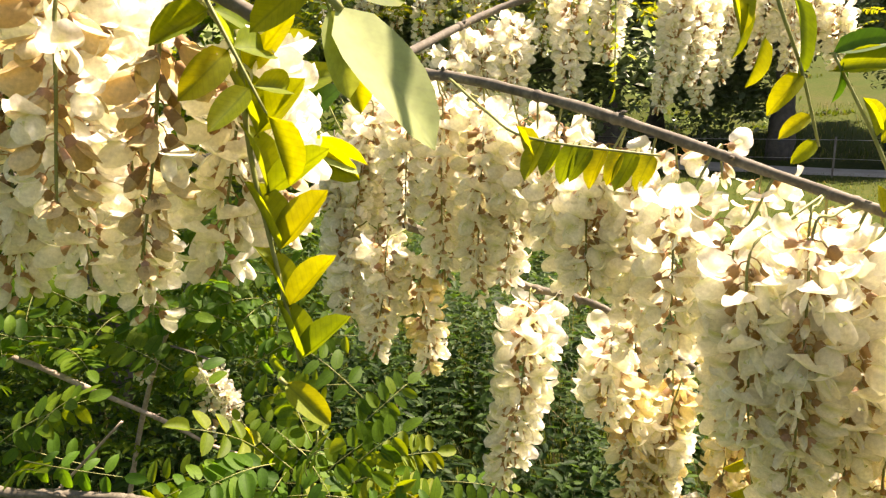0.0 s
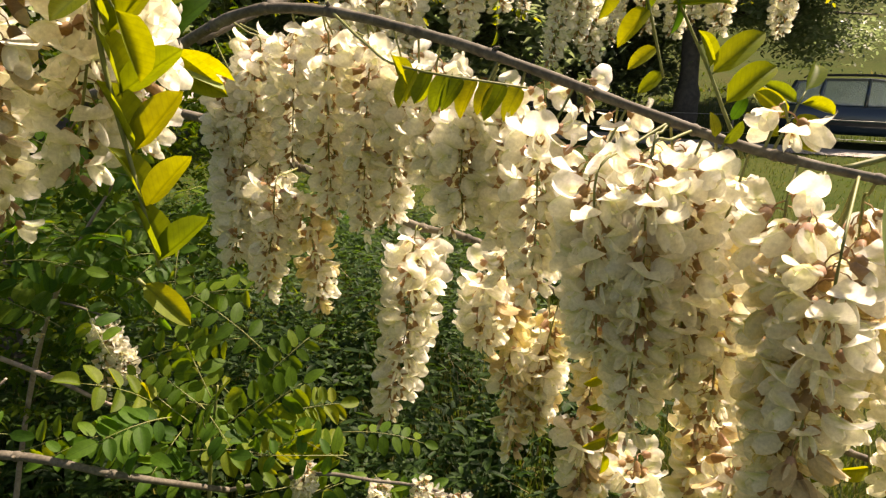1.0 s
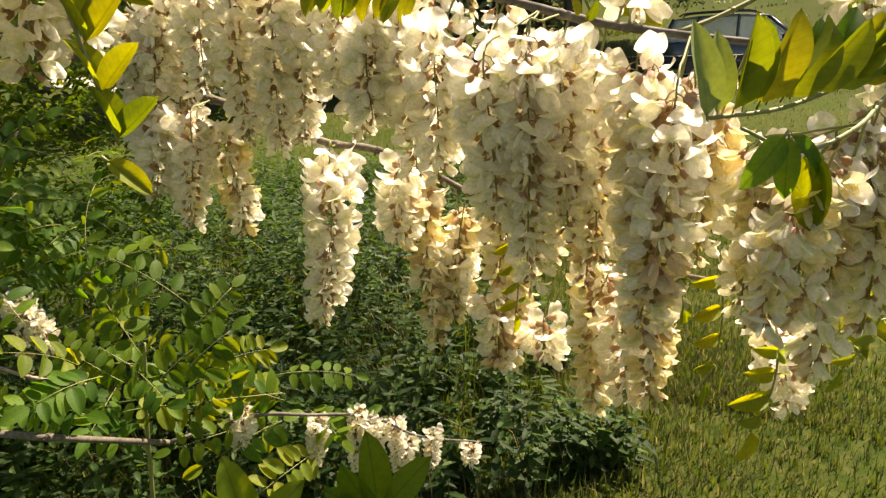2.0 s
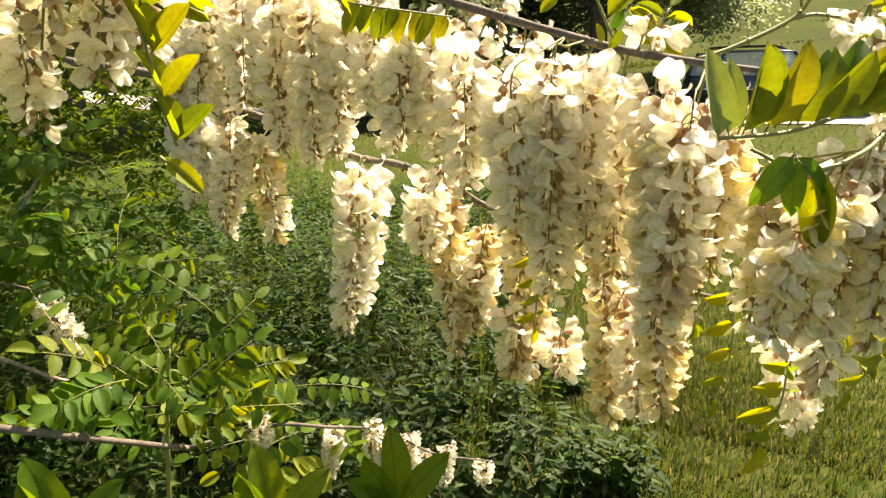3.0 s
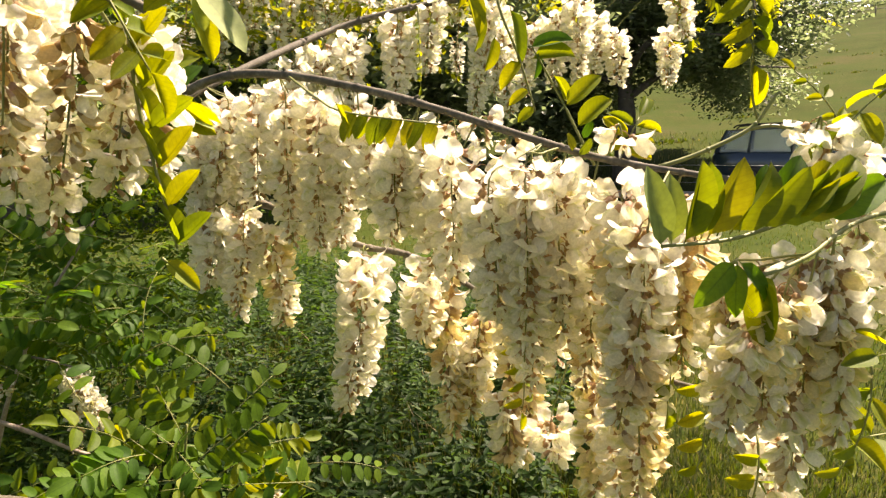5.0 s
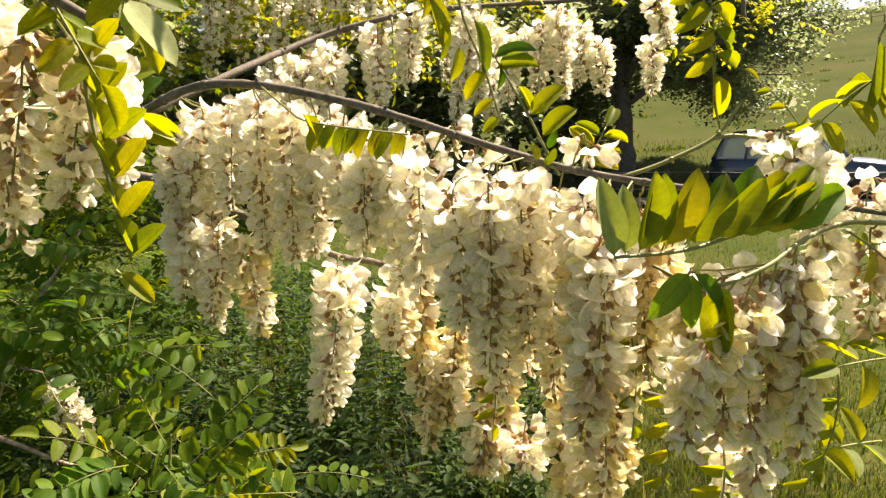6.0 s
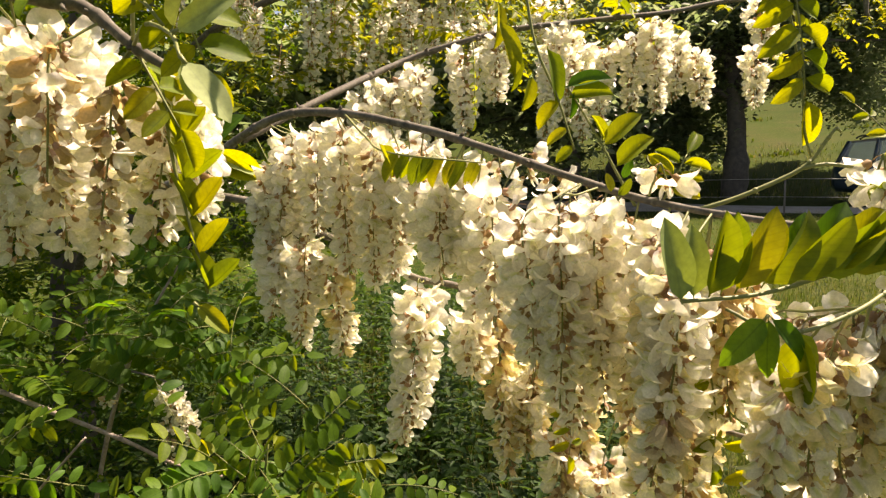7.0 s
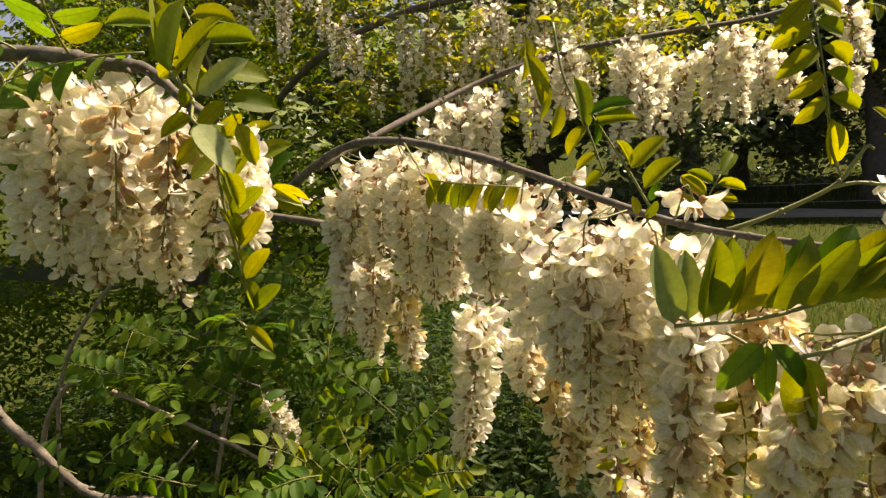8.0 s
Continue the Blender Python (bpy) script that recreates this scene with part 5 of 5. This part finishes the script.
compound_leaf((-0.16, 0.25, 1.58), (-0.145, 0.2, 1.63), 4, 0.03, (0.2, -0.9, 0.2), 0.1, 0.3, kinds=OLIVE, label="olive-green locust leaf above the crowded flowers")
compound_leaf((-0.19, 0.26, 1.585), (-0.195, 0.22, 1.535), 3, 0.028, (-0.3, -0.8, 0.3), 0.1, 0.4, kinds=OLIVE, label="olive-green locust leaf above the crowded flowers")
compound_leaf((-0.23, 0.27, 1.59), (-0.27, 0.24, 1.53), 4, 0.028, (-0.2, -0.8, 0.3), 0.1, 0.4, kinds=OLIVE, label="olive-green locust leaf above the crowded flowers")
compound_leaf((-0.26, 0.28, 1.60), (-0.22, 0.24, 1.66), 4, 0.03, (0.2, -0.9, 0.2), 0.1, 0.3, kinds=OLIVE, label="olive-green locust leaf above the crowded flowers")
compound_leaf((-0.084, 0.25, 1.545), (-0.062, 0.25, 1.50), 3, 0.024, (0.6, -0.6, 0.4), 0.0, 0.4)
compound_leaf((0.138, 0.59, 1.60), (0.138, 0.579, 1.52), 5, 0.012, (1, -0.2, 0), 0.0, 0.3)
compound_leaf((0.40, 0.91, 1.685), (0.36, 0.86, 1.70), 4, 0.022, (0, -0.4, 0.8), 0.1, 0.4)
compound_leaf((0.25, 0.875, 1.665), (0.18, 0.85, 1.70), 4, 0.022, (0, -0.4, 0.8), 0.1, 0.4)
compound_leaf((0.60, 0.93, 1.71), (0.65, 0.95, 1.63), 5, 0.026, (0.4, -0.7, 0.3), 0.1, 0.4)
compound_leaf((0.62, 0.94, 1.71), (0.70, 0.95, 1.68), 5, 0.026, (0.0, -0.5, 0.8), 0.1, 0.5)
sprig((0.418, 0.25, 1.532), [((-0.12, 0.0, -1), 0.052, (0.75, -0.65, 0.1))], "single yellow locust leaflet hanging on edge")
branch("branch", [(0.448, 0.25, 1.408), (0.45, 0.255, 1.50), (0.43, 0.25, 1.545), (0.418, 0.25, 1.532)], 0.0011, 0.0007, GREEN_STEM, "thin green locust leaf stem", 0.1, 5, 6, False)
compound_leaf((0.45, 0.22, 1.32), (0.36, 0.2, 1.327), 3, 0.03, (0, -0.6, 0.8), 0.05, 0.5)
compound_leaf((0.50, 0.31, 1.22), (0.40, 0.3, 1.217), 4, 0.03, (0, -0.6, 0.8), 0.05, -0.5)
# leaves low in front, on shoots that come up from below
for base in ((-0.135, 0.26, 1.183), (-0.022, 0.26, 1.172), (0.052, 0.26, 1.172)):
    turn = base[0] * 1.5
    sprig(base, [((-0.12 + turn, 0.05, 1), 0.052, (0.25, -0.75, 0.3)), ((-0.45, -0.1, 0.85), 0.042, (-0.4, -0.8, 0.1)), ((0.62, -0.1, 0.75), 0.045, (-0.35, -0.6, 0.6)), ((-0.75, 0.0, 0.6), 0.036, (-0.2, -0.8, 0.5))],
          "broad green locust leaflets standing up from below", MID_LEAFLETS)
    branch("branch", [base, (base[0] + 0.004, 0.27, 1.10), (base[0] + 0.01, 0.31, 0.7), (base[0] - 0.05, 0.4, 0.02)], 0.0014, 0.0024, GREEN_STEM, "thin green locust shoot rising from the ground", 0.2, 6, 6, False)
# green leaves among the right-hand flowers
for base, tip, k in (((0.262, 0.31, 1.36), (0.27, 0.29, 1.27), 0.02), ((0.30, 0.3, 1.30), (0.285, 0.28, 1.21), 0.02), ((0.19, 0.42, 1.30), (0.20, 0.42, 1.22), 0.018),
                     ((0.33, 0.27, 1.25), (0.31, 0.26, 1.18), 0.024), ((0.42, 0.27, 1.30), (0.40, 0.28, 1.20), 0.024), ((0.40, 0.25, 1.405), (0.46, 0.24, 1.34), 0.024)):
    compound_leaf(base, tip, 4, k, (0.4, -0.7, 0.3), 0.1, 0.5)


# ---- the shrub low behind ----
def make_shrub():
    def twig(points, r0, r1, label, mat=BARK_PALE):
        return branch("branch", points, r0, r1, mat, label, 0.3, 7, 7, False)
    twig([(-1.9, 2.6, 2.0), (-1.75, 1.8, 1.85), (-1.35, 1.15, 1.5), (-1.0, 1.02, 1.22), (-0.873, 1.0, 1.082), (-0.813, 1.0, 1.024), (-0.705, 1.0, 0.928), (-0.58, 1.0, 0.916), (-0.47, 1.0, 0.906), (-0.33, 1.0, 0.868), (-0.2, 1.1, 0.775)], 0.013, 0.0045, "brown bare shrub branch crossing low", BARK)
    twig([(-1.25, 1.5, 0.05), (-1.12, 1.4, 0.8), (-0.93, 1.28, 1.06), (-0.79, 1.25, 1.045), (-0.66, 1.25, 0.985), (-0.53, 1.25, 0.923), (-0.44, 1.25, 0.872), (-0.34, 1.25, 0.838)], 0.007, 0.003, "thin pale shrub twig bending down")
    twig([(-0.80, 1.1, 0.70), (-0.70, 1.1, 0.82), (-0.64, 1.1, 0.885), (-0.538, 1.1, 0.992)], 0.004, 0.002, "thin pale shrub twig bending down")
    twig([(-0.2, 1.1, 0.775), (-0.05, 1.1, 0.80), (0.047, 1.1, 0.784), (0.16, 1.1, 0.76), (0.254, 1.1, 0.699), (0.38, 1.1, 0.66)], 0.004, 0.0018, "thin brown shrub twig low over the grass", BARK)
    twig([(-0.30, 1.2, 0.05), (-0.27, 1.2, 0.5), (-0.24, 1.16, 0.8), (-0.22, 1.15, 0.95)], 0.006, 0.002, "young green shrub shoot", GREEN_STEM)
    twig([(-0.9, 1.65, 0.05), (-0.75, 1.6, 0.7), (-0.6, 1.5, 1.05), (-0.45, 1.5, 1.3)], 0.008, 0.002, "leafy shrub stem rising from weeds")
    twig([(-1.3, 1.7, 0.05), (-1.2, 1.6, 0.9), (-0.95, 1.5, 1.25), (-0.7, 1.45, 1.4)], 0.008, 0.002, "leafy shrub stem rising from weeds")
    rng = random.Random(33)
    groups = (((-0.23, 1.15, 0.90), 14, 0.06), ((-0.01, 1.1, 0.80), 8, 0.05), ((-0.56, 1.4, 1.17), 9, 0.1), ((-0.5, 1.42, 1.06), 8, 0.08), ((-0.42, 1.6, 1.22), 8, 0.1),
              ((-0.36, 1.27, 0.99), 5, 0.05), ((-0.36, 1.12, 0.87), 4, 0.04), ((-0.77, 1.3, 1.1), 8, 0.08), ((-0.55, 1.36, 1.13), 10, 0.1), ((-0.55, 1.1, 0.85), 3, 0.04),
              ((-0.72, 1.0, 0.93), 6, 0.05), ((-0.40, 1.62, 1.08), 8, 0.1), ((-0.12, 1.2, 0.80), 6, 0.08))
    for mid, n, spread in groups:
        for i in range(int(n * 1.15)):
            b = Vector(mid) + Vector((rng.gauss(0, spread), rng.gauss(0, spread * 0.7), rng.gauss(0, spread * 0.8)))
            a = rng.uniform(0, 6.28)
            d = Vector((math.cos(a), math.sin(a) * 0.6 - 0.15, rng.uniform(-0.3, 0.75))).normalized() * rng.uniform(0.09, 0.17)
            # lighter mix of leaflets right of x = -0.3, darker mix to the left
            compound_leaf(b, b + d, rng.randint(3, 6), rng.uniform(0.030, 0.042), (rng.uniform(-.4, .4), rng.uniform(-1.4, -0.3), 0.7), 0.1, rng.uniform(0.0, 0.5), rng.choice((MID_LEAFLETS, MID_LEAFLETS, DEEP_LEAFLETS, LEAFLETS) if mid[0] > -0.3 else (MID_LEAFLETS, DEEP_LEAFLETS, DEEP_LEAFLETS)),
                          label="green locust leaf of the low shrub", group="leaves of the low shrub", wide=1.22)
    BRANCHES.clear()
    BRANCHES.append([Vector((-0.448, 1.29, 1.03)), Vector((-0.46, 1.3, 0.95)), Vector((-0.58, 1.3, 1.02))])
    BRANCHES.append(spline([(0.047, 1.1, 0.784), (0.16, 1.1, 0.76), (0.254, 1.1, 0.699), (0.38, 1.1, 0.66)], 6))
    BRANCHES.append([Vector((-0.068, 1.1, 0.80))])
    twig([(-0.62, 1.36, 1.0), (-0.55, 1.32, 1.05), (-0.448, 1.29, 1.03), (-0.42, 1.29, 1.0)], 0.003, 0.0015, "thin brown shrub twig with a small flower cluster", BARK)
    low = dict(label="small cluster of white locust flowers on the low shrub", group="flower clusters on the low shrub")
    cluster((-0.452, 1.29, 1.02), (-0.43, 1.29, 0.95), 0.0, 1.25, 1.3, **low)
    cluster((-0.425, 1.29, 0.975), (-0.405, 1.29, 0.89), 0.0, 1.1, 1.2, **low)
    cluster((-0.458, 1.29, 0.96), (-0.457, 1.29, 0.847), 0.5, 0.75, 0.5, **low)
    cluster((-0.58, 1.3, 1.01), (-0.585, 1.3, 0.97), 0.3, 0.8, **low)
    cluster((0.149, 1.1, 0.76), (0.165, 1.1, 0.654), **low)
    cluster((0.065, 1.1, 0.77), (0.05, 1.1, 0.678), **low)
    cluster((0.232, 1.1, 0.703), (0.219, 1.1, 0.631), **low)
    cluster((-0.068, 1.1, 0.80), (-0.086, 1.1, 0.728), **low)
    cluster((0.355, 1.1, 0.66), (0.361, 1.1, 0.602), **low)
    cluster((0.061, 1.100, 0.770), (0.047, 1.100, 0.660), 0.05, 0.85, **low)
    cluster((0.141, 1.100, 0.782), (0.127, 1.100, 0.631), 0.05, 0.85, **low)
    cluster((0.208, 1.100, 0.753), (0.209, 1.100, 0.614), 0.05, 0.85, **low)
    cluster((0.285, 1.100, 0.708), (0.276, 1.100, 0.606), 0.05, 0.85, **low)
    cluster((-0.065, 1.100, 0.824), (-0.083, 1.100, 0.739), 0.05, 0.85, **low)
    cluster((0.169, 1.100, 0.751), (0.169, 1.100, 0.641), 0.05, 0.85, **low)


make_shrub()


# ---- the flowering thicket behind ----
def make_thicket():
    root = new("locust_tree")
    tagged(root, "flowering locust tree with dense yellow-green foliage", "tree")
    rng = random.Random(41)
    for k, pts in enumerate(([(-1.6, 3.2, -0.05), (-1.5, 3.1, 1.2), (-1.2, 2.8, 2.2), (-0.6, 2.4, 2.9)], [(-1.55, 3.15, 0.9), (-0.9, 2.5, 1.7), (-0.3, 2.1, 2.0), (0.5, 2.0, 2.05)],
                             [(-1.5, 3.1, 1.3), (-1.9, 2.6, 2.0), (-2.2, 2.2, 2.5)], [(-1.2, 2.8, 2.2), (-0.2, 3.1, 2.9), (0.7, 3.6, 3.2)], [(-1.5, 3.1, 1.4), (-2.2, 3.2, 2.4), (-3.4, 3.1, 3.4)], [(0.7, 3.6, 3.2), (1.4, 3.0, 2.7), (1.72, 2.5, 2.15), (1.75, 2.4, 1.95)], [(-1.5, 3.1, 1.1), (-1.1, 2.3, 1.6), (-0.9, 1.9, 1.9)])):
        bm = bmesh.new()
        tube(bm, spline(pts, 7), (0.09, 0.016, 0.016, 0.03, 0.03, 0.012, 0.014)[k], 0.008, 9, 0.3, rng)
        part("trunk" if k == 0 else "limb", bm, TRUNK if k == 0 else BARK, root)
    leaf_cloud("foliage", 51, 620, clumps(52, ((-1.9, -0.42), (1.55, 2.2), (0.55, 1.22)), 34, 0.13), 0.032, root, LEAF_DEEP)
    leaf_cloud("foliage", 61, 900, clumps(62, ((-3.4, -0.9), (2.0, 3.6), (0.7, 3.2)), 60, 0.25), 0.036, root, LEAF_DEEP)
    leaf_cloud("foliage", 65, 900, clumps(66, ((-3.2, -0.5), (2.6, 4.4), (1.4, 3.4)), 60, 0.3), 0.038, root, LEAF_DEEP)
    # unseen crown, added above the view to shade the weeds
    leaf_cloud("foliage", 63, 1500, clumps(64, ((-0.8, 2.5), (2.8, 4.7), (3.1, 4.2)), 80, 0.25), 0.036, root, LEAF)
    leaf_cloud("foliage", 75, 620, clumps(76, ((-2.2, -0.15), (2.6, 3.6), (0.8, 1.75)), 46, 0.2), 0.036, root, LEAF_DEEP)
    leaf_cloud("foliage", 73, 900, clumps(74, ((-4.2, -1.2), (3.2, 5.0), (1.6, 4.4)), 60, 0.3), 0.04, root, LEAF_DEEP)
    # out-of-view canopy added overhead; it casts dappled shade on the low shrub's side
    leaf_cloud("foliage", 81, 500, clumps(82, ((-0.95, 0.6), (1.85, 2.5), (2.65, 3.3)), 30, 0.15), 0.036, root, LEAF)
    leaf_cloud("foliage", 53, 680, clumps(54, ((-2.4, 0.75), (2.0, 3.4), (1.95, 3.2)), 60, 0.2), 0.036, root, LEAF)
    leaf_cloud("foliage", 67, 34, clumps(68, ((1.6, 1.85), (2.35, 2.6), (1.85, 2.1)), 8, 0.07), 0.026, root, LEAF)
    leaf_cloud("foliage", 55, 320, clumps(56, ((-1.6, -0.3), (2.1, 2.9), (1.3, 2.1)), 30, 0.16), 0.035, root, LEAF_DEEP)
    leaf_cloud("foliage", 57, 150, clumps(58, ((-0.35, 0.75), (1.85, 2.3), (1.72, 2.1)), 22, 0.09), 0.03, root, LEAF)
    # hanging clusters of the thicket: a few shapes, each one mesh
    shapes = []
    petals = [flower_mesh(90 + i, o, rich=False) for i, o in enumerate((1.0, 0.8, 0.6))]
    for s in range(4):
        bm = bmesh.new()
        L = rng.uniform(0.11, 0.17)
        tube(bm, [Vector((0, 0, 0.06)), Vector((0.004, 0, 0)), Vector((0, 0.003, -L))], 0.0014, 0.0008, 4)
        for f in bm.faces:
            f.material_index = 1
        n = int(L / 0.0045)
        for i in range(n):
            t = i / n
            a = i * 2.4 + rng.uniform(-.3, .3)
            m = frame_at(Vector((0, 0, -L * t)), Vector((math.cos(a), math.sin(a), -rng.uniform(-0.1, 0.7))), Vector((0, 0, 1))) @ Matrix.Scale(1.1 - 0.35 * t * t, 4)
            start = len(bm.verts)
            bm.from_mesh(petals[i % 3])
            bm.verts.ensure_lookup_table()
            bmesh.ops.transform(bm, matrix=m, verts=bm.verts[start:])
        me = bpy.data.meshes.new("raceme")
        bm.to_mesh(me)
        bm.free()
        me.materials.append(PETAL)
        me.materials.append(CALYX)
        shapes.append(me)
    spots = [(rng.uniform(-0.42, 0.62), rng.uniform(1.85, 2.1), rng.uniform(1.78, 2.0)) for _ in range(34)] + \
            [(rng.uniform(-0.9, -0.2), rng.uniform(2.0, 2.5), rng.uniform(1.92, 2.25)) for _ in range(10)] + [(rng.uniform(-0.2, 0.6), rng.uniform(2.1, 2.5), rng.uniform(1.95, 2.2)) for _ in range(12)]
    for x, y, z in spots:
        ob = placed("raceme", rng.choice(shapes))
        tagged(ob, "hanging white flower cluster of the locust tree behind", "flower cluster", "flower clusters on the tree behind")
        ob.matrix_basis = pose(x, y, z, rng.uniform(-6, 6), rng.uniform(-6, 6), rng.uniform(0, 360)) @ Matrix.Scale(rng.uniform(0.85, 1.15), 4)


make_thicket()
